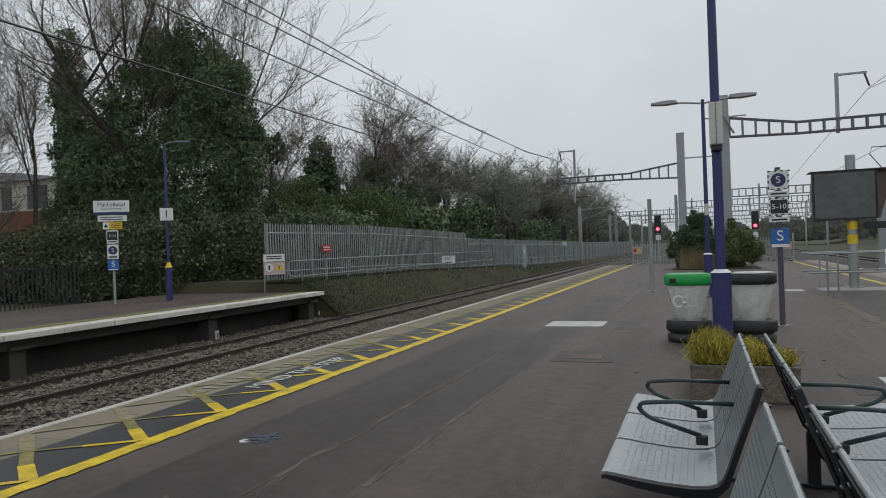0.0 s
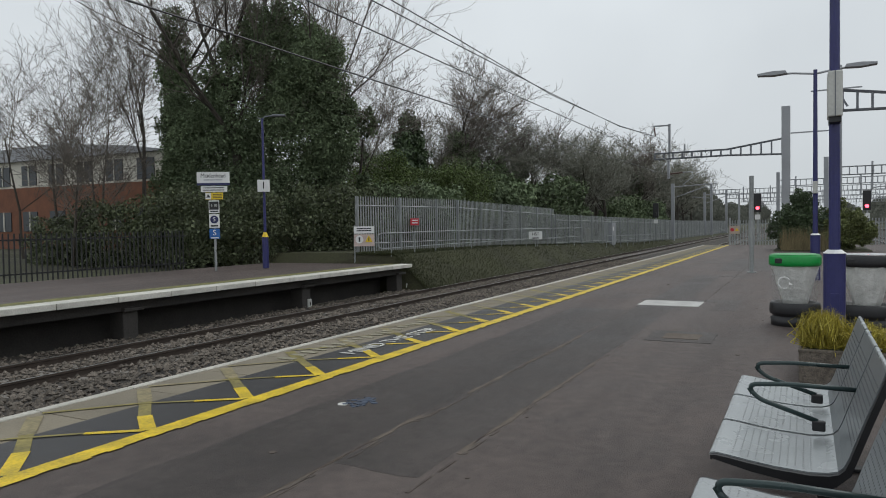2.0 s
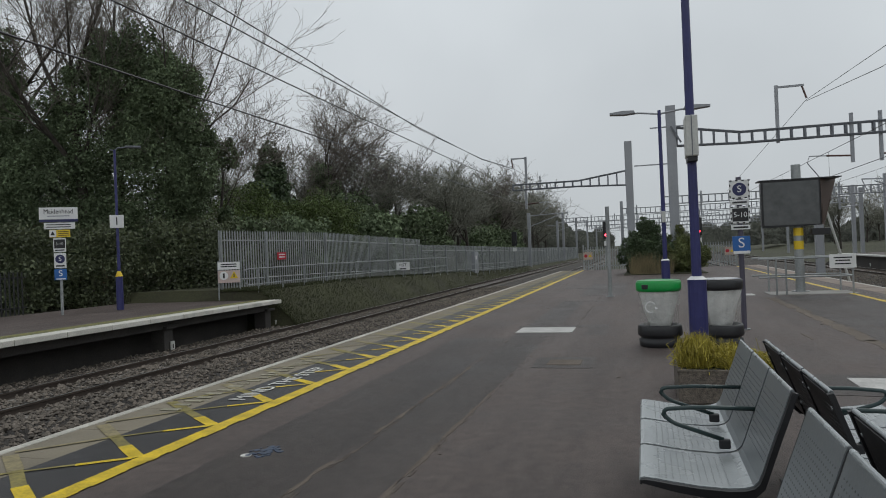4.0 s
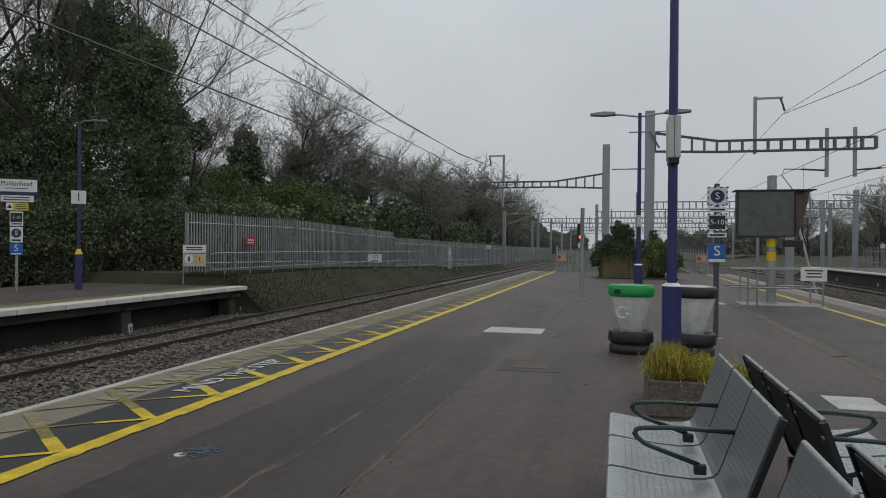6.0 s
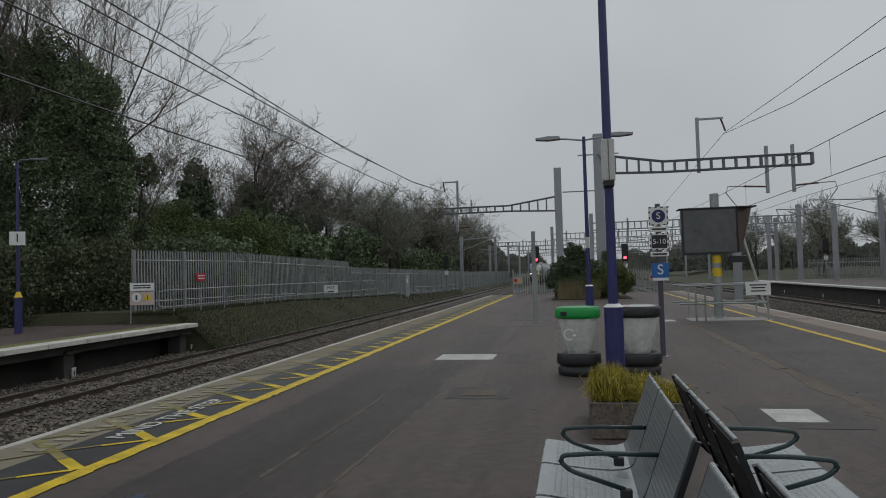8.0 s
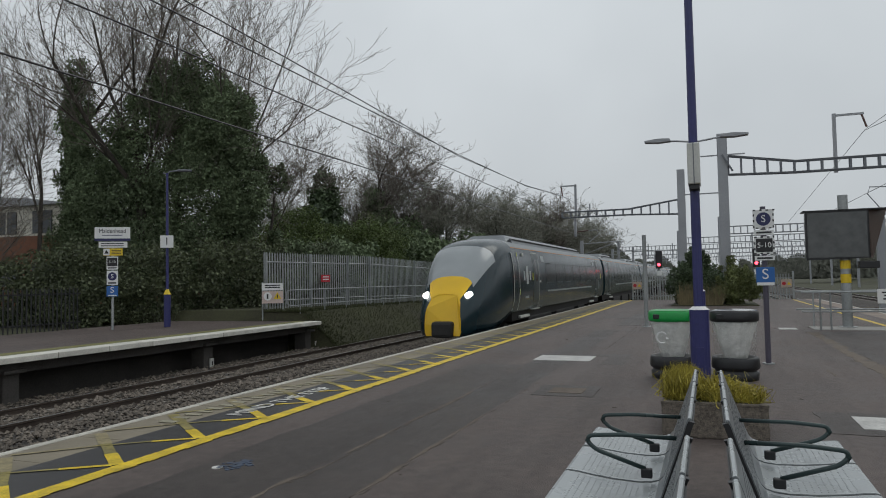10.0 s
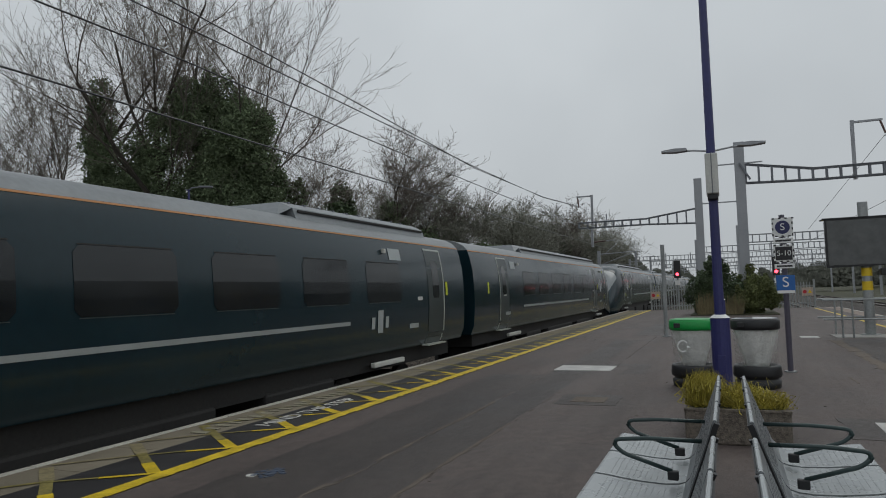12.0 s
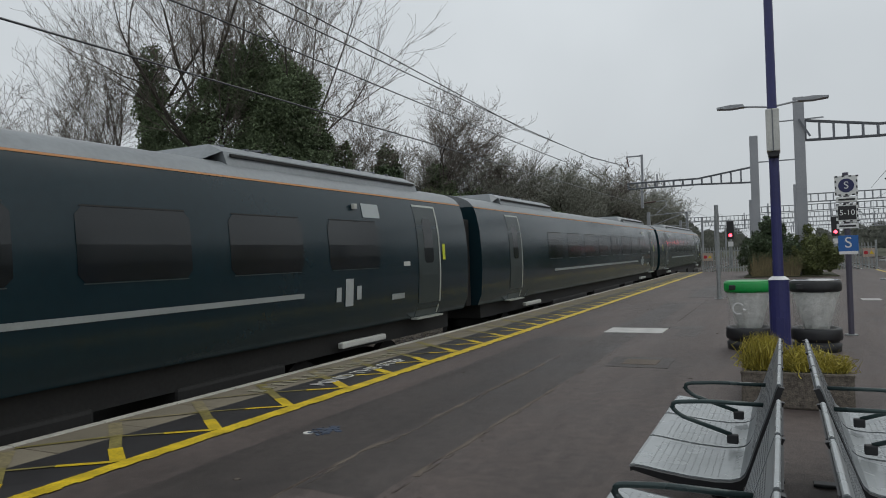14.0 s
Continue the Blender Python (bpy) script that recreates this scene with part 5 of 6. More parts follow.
def end_gates():
    f = thing("gate_barrier", label="grey slatted gates across the platform end", category="gate")
    for x0, x1 in ((-4.2, -1.2), (2.6, 5.4)):
        for k in range(int((x1 - x0) / 0.16)):
            part("slat", bx(x0 + 0.16 * k, 48.0, 0.75, 0.06, 0.02, 1.6), GALV, f)
        for z in (0.25, 1.3):
            part("gate_rail", bx((x0 + x1) / 2, 48.04, z, x1 - x0, 0.04, 0.06), GALV, f)
        for x in (x0, x1):
            part("gate_post", bx(x, 48.02, 0.8, 0.1, 0.1, 1.8), GALV, f)
    for x in (-3.9, 5.0):
        s = thing("trespass_board", x, 47.85, 0, label="yellow and white warning board on a gate", category="sign", group="gate warning boards")
        part("board", bx(0, 0, 0.95, 0.6, 0.02, 0.5, 0.004), mat("pale_warning", (0.45, 0.36, 0.30), 0.5) if "pale_warning" not in bpy.data.materials else bpy.data.materials["pale_warning"], s)
        part("roundel", rd((-0.14, -0.012, 0.95), (-0.14, -0.02, 0.95), 0.11, seg=16), REDSIGN, s)
        part("warning_triangle", rd((0.14, -0.012, 0.94), (0.14, -0.02, 0.94), 0.13, seg=3), YSIGN, s)
        part("post", bx(0, 0.04, 0.5, 0.06, 0.04, 1.0), GALV, s)


# ---- overhead line ----
def boom(g, x0, x1, zt0, zb0, zt1, zb1, knee, material=GANTRY_DARK):
    """A tapering lattice boom from its root x0 to its tip x1."""
    def at(x):
        t = min(1, (x - x0) / (knee - x0))
        return zt0 + (zt1 - zt0) * t, zb0 + (zb1 - zb0) * t
    n = max(4, int(abs(x1 - x0) / 0.62))
    xs = [x0 + (x1 - x0) * k / n for k in range(n + 1)]
    for dy in (-0.16, 0.16):
        for idx in (0, 1):
            part("chord", pipe(bmesh.new(), [(x, dy, at(x)[idx]) for x in (x0, knee, x1)], 0.06, 4), material, g)
        for x in xs:
            zt, zb = at(x)
            part("lacing_bar", bx(x, dy, (zt + zb) / 2, 0.09, 0.05, zt - zb), material, g)


def drop_tube(g, x, zt, zb, reach, wire_z):
    d = part("drop_tube", bx(x, 0, (zt + zb) / 2, 0.16, 0.16, zt - zb, 0.01), GANTRY, g)
    s = 1 if reach > 0 else -1
    part("insulator", rd((x + s * 0.1, 0, zb + 0.35), (x + reach * 0.6, 0, zb + 0.42), 0.05, seg=8), INSUL, d)
    part("cantilever", pipe(bmesh.new(), [(x + reach * 0.6, 0, zb + 0.42), (x + reach, 0, zb + 0.45), (x + reach * 1.05, 0, zb + 0.1), (x + reach * 0.55 + s * 0.1, 0, wire_z + 0.25)], 0.03, 6), GANTRY, d)


def gantry_near():
    g = thing("overhead_gantry", 0, 40, 0, label="grey cantilever gantry with lattice boom over the tracks", category="gantry", group="overhead line gantries")
    part("mast", bx(1.42, 0, 3.9, 0.5, 0.5, 10.3, 0.02), GANTRY, g, "pale grey square mast")
    boom(g, 1.7, 12.4, 7.85, 6.85, 7.33, 6.75, 4.9)
    for x in (10.15, 11.45):
        drop_tube(g, x, 7.85, 5.33, -2.0 if x < 11 else 2.0, 3.9)
    part("upright", bx(6.72, 0, 8.1, 0.16, 0.16, 3.0), GANTRY, g)
    part("upright_arm", bx(7.35, 0, 9.5, 1.4, 0.1, 0.1), GANTRY, g)
    part("insulator", rd((7.95, 0, 9.45), (8.15, 0, 8.8), 0.05, seg=8), INSUL, g)
    part("brace", pipe(bmesh.new(), [(1.4, -0.3, 7.9), (1.9, -0.3, 7.0)], 0.07, 4), GANTRY_DARK, g)
    for z in (5.9, 7.9):
        part("side_arm", bx(1.42 - (0.9 if z < 6 else 0), -0.2, z, 2.2, 0.08, 0.06), GANTRY, g)
    g = thing("overhead_gantry", 0, 52, 0, label="grey cantilever gantry with lattice boom over the tracks", category="gantry", group="overhead line gantries")
    part("mast", bx(-1.07, 0, 4.0, 0.52, 0.5, 10.1, 0.02), GANTRY, g, "pale grey square mast")
    boom(g, -1.3, -9.55, 6.95, 5.92, 6.45, 6.04, -4.7)
    part("upright", bx(-8.53, 0, 7.3, 0.16, 0.16, 2.4), GANTRY, g)
    part("upright_arm", bx(-9.05, 0, 8.42, 1.2, 0.1, 0.1), GANTRY, g)
    part("insulator", rd((-9.6, 0, 8.4), (-9.5, 0, 7.7), 0.05, seg=8), INSUL, g)
    part("upright", bx(-7.5, 0, 6.5, 0.1, 0.1, 1.0), GANTRY, g)
    drop_tube(g, -8.6, 6.1, 4.6, 1.6, 3.9)


def gantry_portal(y, x0, x1, h, mast_left=True, drops=()):
    g = thing("overhead_gantry", 0, y, BED, label="far grey portal gantry spanning several tracks", category="gantry", group="overhead line gantries")
    for x in ((x0, x1) if mast_left else (x1,)):
        part("mast", bx(x, 0, h / 2 + 0.5, 0.4, 0.4, h + 1.0), GANTRY, g)
    boom(g, x0, x1, h, h - 0.75, h, h - 0.75, (x0 + x1) / 2, GANTRY)
    for x in drops:
        part("drop_tube", bx(x, 0, h - 0.9, 0.16, 0.16, 2.6), GANTRY, g)
        part("cantilever", pipe(bmesh.new(), [(x, 0, h - 2.0), (x + 1.6, 0, h - 1.9), (x + 2.0, 0, h - 2.4)], 0.05, 5), GANTRY, g)


def single_mast(x, y, h, arm):
    g = thing("overhead_mast", x, y, BED, label="pale single overhead line mast with bracket arm", category="mast", group="overhead line masts")
    part("mast", bx(0, 0, h / 2, 0.36, 0.36, h), GANTRY, g)
    part("bracket", pipe(bmesh.new(), [(0, 0, h - 0.4), (arm, 0, h - 0.2)], 0.06, 5), GANTRY, g)
    part("stay", pipe(bmesh.new(), [(0, 0, h - 1.8), (arm * 0.8, 0, h - 0.4)], 0.05, 5), GANTRY, g)
    part("registration", pipe(bmesh.new(), [(arm, 0, h - 0.2), (arm * 0.85, 0, h - 1.9), (arm * 0.45, 0, h - 1.7)], 0.04, 5), GANTRY, g)


def stayed_mast():
    g = thing("overhead_mast", 9.55, 45, BED, label="grey overhead line mast with a pale diagonal stay", category="mast", group="overhead line masts")
    part("mast", bx(0, 0, 2.9, 0.42, 0.42, 5.8, 0.01), GANTRY, g)
    part("stay", rd((0.15, 0, 5.4), (1.5, 0, 0.1), 0.07, seg=8), OFFWHITE, g, "pale diagonal stay")


def wires():
    """Catenary, contact and feeder wires; catenaries hang in shallow curves between the gantries."""
    def run(pts, r=0.014, drop=()):
        w = thing("overhead_wire", label="thin dark overhead line wire", category="wire", group="overhead line wires")
        part("wire", pipe(bmesh.new(), pts, r, 4), WIRE, w)
        for x, y, z0, z1 in drop:
            part("dropper", rd((x, y, z0), (x, y, z1), 0.006, seg=4), WIRE, w)

    def hung(x, z, sag, drop_to=None):
        pts, drops = [], []
        for a, b in ((-40, 8), (8, 52), (52, 110), (110, 170), (170, 230), (230, 400)):
            for k in range(8):
                t = k / 8
                y, zz = a + (b - a) * t, z - sag * (4 * t * (1 - t) - 0.6)
                pts.append((x, y, zz))
                if drop_to and k in (1, 3, 5, 7) and b < 120:
                    drops.append((x, y, zz, drop_to))
        run(pts, 0.014, drops)
    hung(TRACKX, 5.18, 0.14)
    run([(TRACKX, -40, 4.3), (TRACKX, 400, 4.25)])
    hung(8.0, 5.47, 0.06, 4.3)
    run([(8.0, -40, 4.3), (8.0, 400, 4.3)])
    hung(15.4, 6.05, 0.06, 4.85)
    run([(15.4, -40, 4.85), (15.4, 400, 4.85)])
    # feeders to the arms of the two gantries
    run([(-7.17, -30, 7.0), (-7.17, 0, 6.35), (-7.17, 14, 5.94), (-7.5, 23, 5.86), (-8.3, 36, 6.45), (-9.5, 52, 7.7), (-9.4, 110, 7.6), (-9.4, 300, 7.6)])
    run([(-7.17, -30, 6.1), (-7.17, 0, 5.88), (-7.17, 14, 5.77), (-7.5, 23, 5.91), (-8.3, 36, 6.42), (-9.5, 52, 7.66)])
    run([(8.0, -20, 7.2), (8.0, 10, 7.55), (8.0, 22.3, 7.9), (8.0, 28, 8.09), (8.1, 40, 8.7), (8.0, 75, 6.6)], 0.015)
    run([(8.0, -20, 5.4), (8.0, 8, 6.5), (8.0, 19.6, 7.02), (8.0, 28, 7.46), (8.1, 40, 8.65)], 0.015)


def signal(x, y, zh, side_box, aspect, label):
    s = thing("railway_signal", x, y, -0.2, label=label, category="signal", group="railway signals")
    part("post", rd((0, 0, 0), (0, 0, zh + 0.2), 0.09, seg=10), GALV, s)
    h = part("head", bx(0, -0.1, zh + 0.75, 0.55, 0.2, 1.5, 0.04), BLACK, s, "black signal head")
    part("aspect", rd((0, -0.21, zh + 0.32), (0, -0.25, zh + 0.32), 0.13, seg=16), aspect, h, "lit red lamp" if aspect == SIGRED else "unlit lamp")
    part("hood", rd((0, -0.2, zh + 0.38), (0, -0.4, zh + 0.38), 0.15, seg=12), BLACK, h) if aspect != SIGRED else None
    part("number_plate", bx(0, -0.1, zh - 0.4, 0.4, 0.02, 0.4), WHITE, s)


# ---- vegetation ----
def tree(name, x, y, z, seed, height, r0, label, levels=5, spread=0.55, limbs=8, ivy=0, ivy_r=1.0, twig=None, lean=0.0, extra=(), extra_leaf=0, leaf=0.10, clear=0.25, thinnest=0.009):
    rng = np.random.default_rng(seed)
    t = thing(name, x, y, z, label=label, category="tree", group="lineside trees")
    big, thin, marks = branches(rng, height, r0, levels, spread, limbs, clear, lean, thinnest)
    raw("trunk", big[0], big[1], BARK, t, "trunk and main limbs")
    raw("crown", thin[0], thin[1], twig or TWIG, t, "bare fine twigs")
    if ivy:
        cs, rs = [], []
        for p, r, lv in marks:
            near = math.hypot(p.x, p.y)
            if p.z < height * 0.66 and (lv == 0 or (lv == 1 and p.z < 0.42 * height and near < 0.09 * height and rng.uniform() < 0.8) or (lv == 2 and p.z < 0.42 * height and near < 0.06 * height and rng.uniform() < 0.3)):
                k = ivy_r * (1.0 if lv == 0 else 0.75) * rng.uniform(0.6, 1.15)
                cs.append(tuple(p + Vector(rng.normal(size=3)) * 0.3))
                rs.append((k, k, k * 1.25))
        if cs:
            v, f = leaves(cs, rs, ivy, leaf, rng)
            raw("ivy", v, f, IVY, t, "dense dark ivy")
    if extra:
        v, f = leaves([e[0] for e in extra], [e[1] for e in extra], extra_leaf, leaf, rng)
        raw("ivy_mass", v, f, IVY, t, "hanging ivy mass")
    return t


def shrub(name, x, y, z, blobs, n, size, material, label, seed, cat="shrub"):
    rng = np.random.default_rng(seed)
    t = thing(name, x, y, z, label=label, category=cat)
    for c, r in blobs:
        part("stem", rd((c[0] * 0.7, c[1] * 0.7, 0), (c[0], c[1], max(0.3, c[2])), 0.05, 0.015, 5), BARK, t)
    v, f = leaves([b[0] for b in blobs], [b[1] for b in blobs], n, size, rng)
    raw("foliage", v, f, material, t)
    return t


def vegetation():
    rng = np.random.default_rng(21)
    ex = [((0.5, 0, 5), (3.2, 2.6, 3.2)), ((3.4, 1, 6.0), (2.8, 2.4, 3.4)), ((-2.4, 0.4, 4.6), (1.6, 1.8, 4.6)), ((1.5, 0.5, 9), (2.4, 2.0, 2.2)), ((4.6, 1, 3.2), (2.2, 2, 2.8)), ((1.6, -0.5, 2.2), (3.0, 1.8, 2.2)), ((4.4, 1, 8.8), (1.8, 1.6, 1.6)), ((-0.6, 0.2, 8.2), (1.6, 1.4, 1.6)), ((6.2, 1.2, 5.6), (1.3, 1.2, 2.0)), ((0.8, 0.3, 11.0), (1.7, 1.5, 1.5)), ((2.8, 0.6, 11.6), (1.7, 1.5, 1.7)), ((-1.4, 0.3, 9.6), (0.9, 0.9, 1.6))]
    ex += [((-4.0, 0.2, 3.2), (1.3, 1.3, 3.0)), ((-3.6, 0.3, 6.6), (1.1, 1.1, 2.4)), ((5.8, 0.4, 7.2), (1.6, 1.4, 1.8)), ((6.2, 0.4, 11.0), (1.1, 1.1, 1.2)), ((5.6, 0.5, 9.6), (1.5, 1.3, 1.5)), ((4.4, 0.4, 12.8), (1.3, 1.2, 1.4)), ((2.6, 0.4, 13.0), (1.2, 1.1, 1.1)), ((7.0, 0.8, 8.2), (1.0, 1.0, 1.3))]
    ex += [((-3.8 + 0.25 * math.sin(2.1 * k), 0.2, 1.6 + 1.25 * k), (0.95 - 0.03 * k, 0.9, 1.1)) for k in range(11)]
    ex += [((6.0, 0.5, 9.8), (1.9, 1.6, 2.0)), ((4.6, 0.5, 11.4), (1.9, 1.6, 1.8)), ((7.2, 0.6, 6.6), (1.3, 1.2, 1.8))]
    ex = [((cx - 1.5, cy, cz * 0.93), r) for (cx, cy, cz), r in ex]
    for (cx, cy, cz), (a, b, c) in list(ex):
        for _ in range(9):
            d = rng.normal(size=3)
            d /= np.linalg.norm(d)
            k = rng.uniform(0.22, 0.42)
            ex.append(((cx + d[0] * a * 0.95, cy + d[1] * b * 0.9, max(0.6, cz + d[2] * c * 0.95)), (a * k, b * k, c * k * 1.2)))
    tree("ivy_tree", -26.6, 28.5, 0, 5, 17, 0.36, "tall bare tree smothered in dark ivy", 5, 0.42, 8, 6000, 0.8, extra=ex, extra_leaf=250000, leaf=0.062, clear=0.4)
    tree("ivy_tree", -31.9, 28.6, 0, 9, 17.5, 0.42, "tall leaning bare tree with ivy on its trunk", 5, 0.5, 5, 8000, 0.75, lean=-0.06, leaf=0.09, clear=0.4)
    tree("ivy_tree", -22.0, 31.5, 0, 12, 10.5, 0.13, "bare tree with ivy on its trunk", 5, 0.5, 7, 4000, 0.6, leaf=0.09, clear=0.2)
    tree("bare_tree", -25.6, 30.4, 0, 15, 15, 0.22, "slender bare tree rising through ivy", 4, 0.35, 8, clear=0.5)
    for x, y, h, s in ((-22.8, 29.6, 16.5, 16), (-37.5, 31.0, 15.0, 23)):
        tree("bare_tree", x, y, 0, s, h, 0.2, "slender bare tree rising through ivy", 4, 0.36, 8, clear=0.5, thinnest=0.009)
    for k, (x, y, h, s) in enumerate(((-34, 25, 10, 31), (-36.5, 27, 12, 32), (-32.6, 22, 8.5, 33), (-39, 24, 11, 34), (-29.5, 20.5, 6, 38))):
        tree("young_tree", x, y, 0, s, h, 0.09, "slender bare young tree behind the platform", 4, 0.5, 6)
    tree("bare_tree", -29.2, 62, 0, 41, 15.5, 0.32, "spreading bare tree with ivy on its stem", 5, 0.5, 9, 9000, 1.0, leaf=0.17, thinnest=0.016)
    tree("bare_tree", -26.6, 68, 0, 42, 12, 0.27, "spreading bare tree with ivy on its stem", 5, 0.5, 8, 6000, 0.9, leaf=0.18, thinnest=0.016)
    tree("bare_tree", -32.0, 66, 0, 43, 13, 0.26, "spreading bare tree behind the fence", 5, 0.5, 8, thinnest=0.016)
    tree("bare_tree", -21.0, 95, 0, 44, 12.5, 0.3, "bare tree with ivy on its stem", 5, 0.6, 8, 5000, 1.0, leaf=0.22, thinnest=0.016)
    base = tree("bare_tree", -26.0, 88, 0, 45, 11.5, 0.24, "bare leafless tree beside the line", 4, 0.5, 11, twig=HAZETWIG, thinnest=0.022)
    for k in range(44):
        if k < 18:
            x, y, s = -18.5 - rng.uniform(0, 9), 72 + 5 * k + rng.uniform(-3, 3), rng.uniform(0.75, 1.1)
        elif k < 26:
            continue
        elif k < 32:
            x, y, s = -44 + rng.uniform(-6, 6) + 3 * (k - 26), 52 + 3 * (k - 26), rng.uniform(0.7, 1.0)
        else:
            x, y, s = 36 + rng.uniform(0, 30), 96 + 10 * (k - 32) + rng.uniform(-4, 4), rng.uniform(0.7, 1.0)
        o = copy_thing(base, pose(x, y, 0, 0, 0, rng.uniform(0, 360)))
        o.scale = (s * 1.15, s * 1.15, s)
    # right-hand trees behind the opposite platform
    for k, (x, y, s) in enumerate(((36, 80, 0.8), (31, 96, 0.75), (43, 66, 0.75), (49, 62, 0.85), (27, 112, 0.7), (33, 104, 0.7))):
        o = copy_thing(base, pose(x, y, -0.3, 0, 0, 70 * k))
        o.scale = (s, s, s * 1.05)
    shrub("conifer", -31.8, 55, 0, [((0, 0, 10), (1.0, 1, 2.0)), ((0, 0, 8), (1.7, 1.7, 2.2)), ((0.2, 0, 5.5), (2.1, 2.1, 2.6)), ((0, 0, 2.6), (2.3, 2.3, 2.8))], 16000, 0.16, CONIFER, "dense dark green conifer", 51, "tree")
    shrub("evergreen_shrub", -26.5, 42, 0, [((0, 0, 2.6), (3.6, 2.5, 2.8)), ((-4, 2, 2.6), (3.2, 2.5, 2.6)), ((3.4, 4, 3.0), (2.6, 2.2, 3.2)), ((-1, 2, 4.6), (2.8, 2.2, 2.2)), ((1.5, 8, 3.2), (3.4, 3, 3.4))], 110000, 0.07, LAUREL, "big rounded green evergreen shrubs behind the fence", 52)
    shrub("evergreen_shrub", -23.8, 58, 0, [((0, 0, 2.6), (3.2, 3, 3)), ((-3, 4, 3.6), (3, 3, 4)), ((2, 8, 3), (3, 3.5, 3.4)), ((-6, 2, 3.4), (3, 3, 3.6))], 26000, 0.17, IVY, "dark ivy-clad shrubs behind the fence", 53)
    shrub("hedge", -22.0, 22, 0, [((-7, 0, 1.3), (2.6, 1.5, 1.7)), ((-3.5, 1.2, 1.6), (2.6, 1.5, 1.9)), ((-1.0, 3.0, 1.5), (2.2, 1.6, 1.9)), ((1.2, 6.0, 1.7), (2.2, 2, 2.0)), ((-10.5, 0, 1.0), (2.2, 1.2, 1.3)), ((2.0, 10, 1.6), (1.9, 3, 2.1))], 70000, 0.065, HEDGELEAF, "overgrown green bushes behind the platform", 54, "hedge")
    shrub("hedge", -19.5, 34, 0, [((0, 0, 1.6), (1.8, 4, 2.2)), ((-2, 5, 2), (2, 4, 2.4))], 18000, 0.11, IVY, "dark green bushes close behind the fence", 55, "hedge")
    shrub("evergreen_shrub", -18.8, 82, 0, [((0, 0, 2.0), (2.4, 3, 2.6)), ((-2, 6, 2.4), (2.4, 3, 3)), ((0.6, 13, 2.0), (2, 4, 2.6))], 12000, 0.17, IVY, "dark green bushes beyond the fence", 56)
    # the bed of shrubs on the island platform
    b = thing("shrub_bed", 0.75, 40.2, 0, label="raised bed of bushy evergreen shrubs", category="shrub bed")
    part("kerb", bx(0, 0, 0.02, 4.1, 5.4, 0.04, 0.01), EARTH, b)
    r2 = np.random.default_rng(60)
    for nm, lab, material, core, count, size in (
            ("dark_shrub", "dark evergreen shrub", CONIFER, [(-1.3, -1.3, 1.0, 0.75), (-0.8, -0.9, 1.7, 0.75), (-1.4, 0.2, 1.1, 0.8), (-0.2, -0.5, 1.5, 0.8), (-0.8, -0.9, 2.35, 0.5), (-0.3, -1.5, 0.9, 0.7)], 42000, 0.045),
            ("light_shrub", "lighter olive green shrub", island(mat("olive_leaf", (0.125, 0.145, 0.05), 0.65, var=0.35, bump=0), 0.5), [(1.1, -1.4, 0.85, 0.75), (1.6, -0.5, 1.1, 0.6), (0.9, -0.3, 1.65, 0.6), (0.5, -1.7, 0.75, 0.6), (1.85, -1.3, 0.65, 0.5), (1.4, -0.9, 1.6, 0.4)], 36000, 0.04)):
        cs, rs = [], []
        for cx, cy, cz, r in core:
            cs.append((cx, cy, cz))
            rs.append((r * 0.75, r * 0.75, r * 0.8))
            for _ in range(11):
                d = r2.normal(size=3)
                d /= np.linalg.norm(d)
                k = r * r2.uniform(0.18, 0.4)
                cs.append((cx + d[0] * r, cy + d[1] * r, max(0.25, cz + d[2] * r * 1.15)))
                rs.append((k, k, k * r2.uniform(0.9, 1.7)))
        v, f = leaves(cs, rs, count, size, r2)
        raw(nm, v, f, material, b, lab)
    verts, faces = [], []
    for _ in range(900):
        x, y = r2.uniform(-1.7, 0.4), r2.uniform(-2.7, -1.9)
        h = r2.uniform(0.5, 1.3)
        tx, ty = x + r2.normal(0, 0.16), y + r2.normal(0, 0.1)
        i = len(verts)
        verts += [(x - 0.01, y, 0.05), (x + 0.01, y, 0.05), (tx, ty, h)]
        faces.append((i, i + 1, i + 2))
    raw("dry_grass", verts, faces, island(mat("dry_stalk", (0.20, 0.165, 0.09), 0.9, var=0.3, bump=0), 0.35), b, "tall dry grass stalks")
    # grass on the bank
    verts, faces = [], []
    n = 60000
    gy = 24.8 + 60 * r2.uniform(0, 1, n) ** 1.7
    gx = r2.uniform(-17.0, -13.3, n)
    for x, y in zip(gx, gy):
        z = bank(y) - 0.06 + (BED + 0.06 - bank(y)) * (x + 15.0) / 1.8 if x > -15 else bank(y) - 0.03
        h = r2.uniform(0.03, 0.13)
        i = len(verts)
        a = r2.uniform(0, 6.28)
        verts += [(x - 0.012 * math.cos(a), y - 0.012 * math.sin(a), z - 0.02), (x + 0.012 * math.cos(a), y + 0.012 * math.sin(a), z - 0.02), (x + r2.normal(0, 0.05), y + r2.normal(0, 0.05), z + h)]
        faces.append((i, i + 1, i + 2))
    tagged(raw("bank_grass", verts, faces, GRASSM), "short rough grass and moss on the bank", "grass", kind="stuff")
    # distant woods that close the view
    v, f = [], []
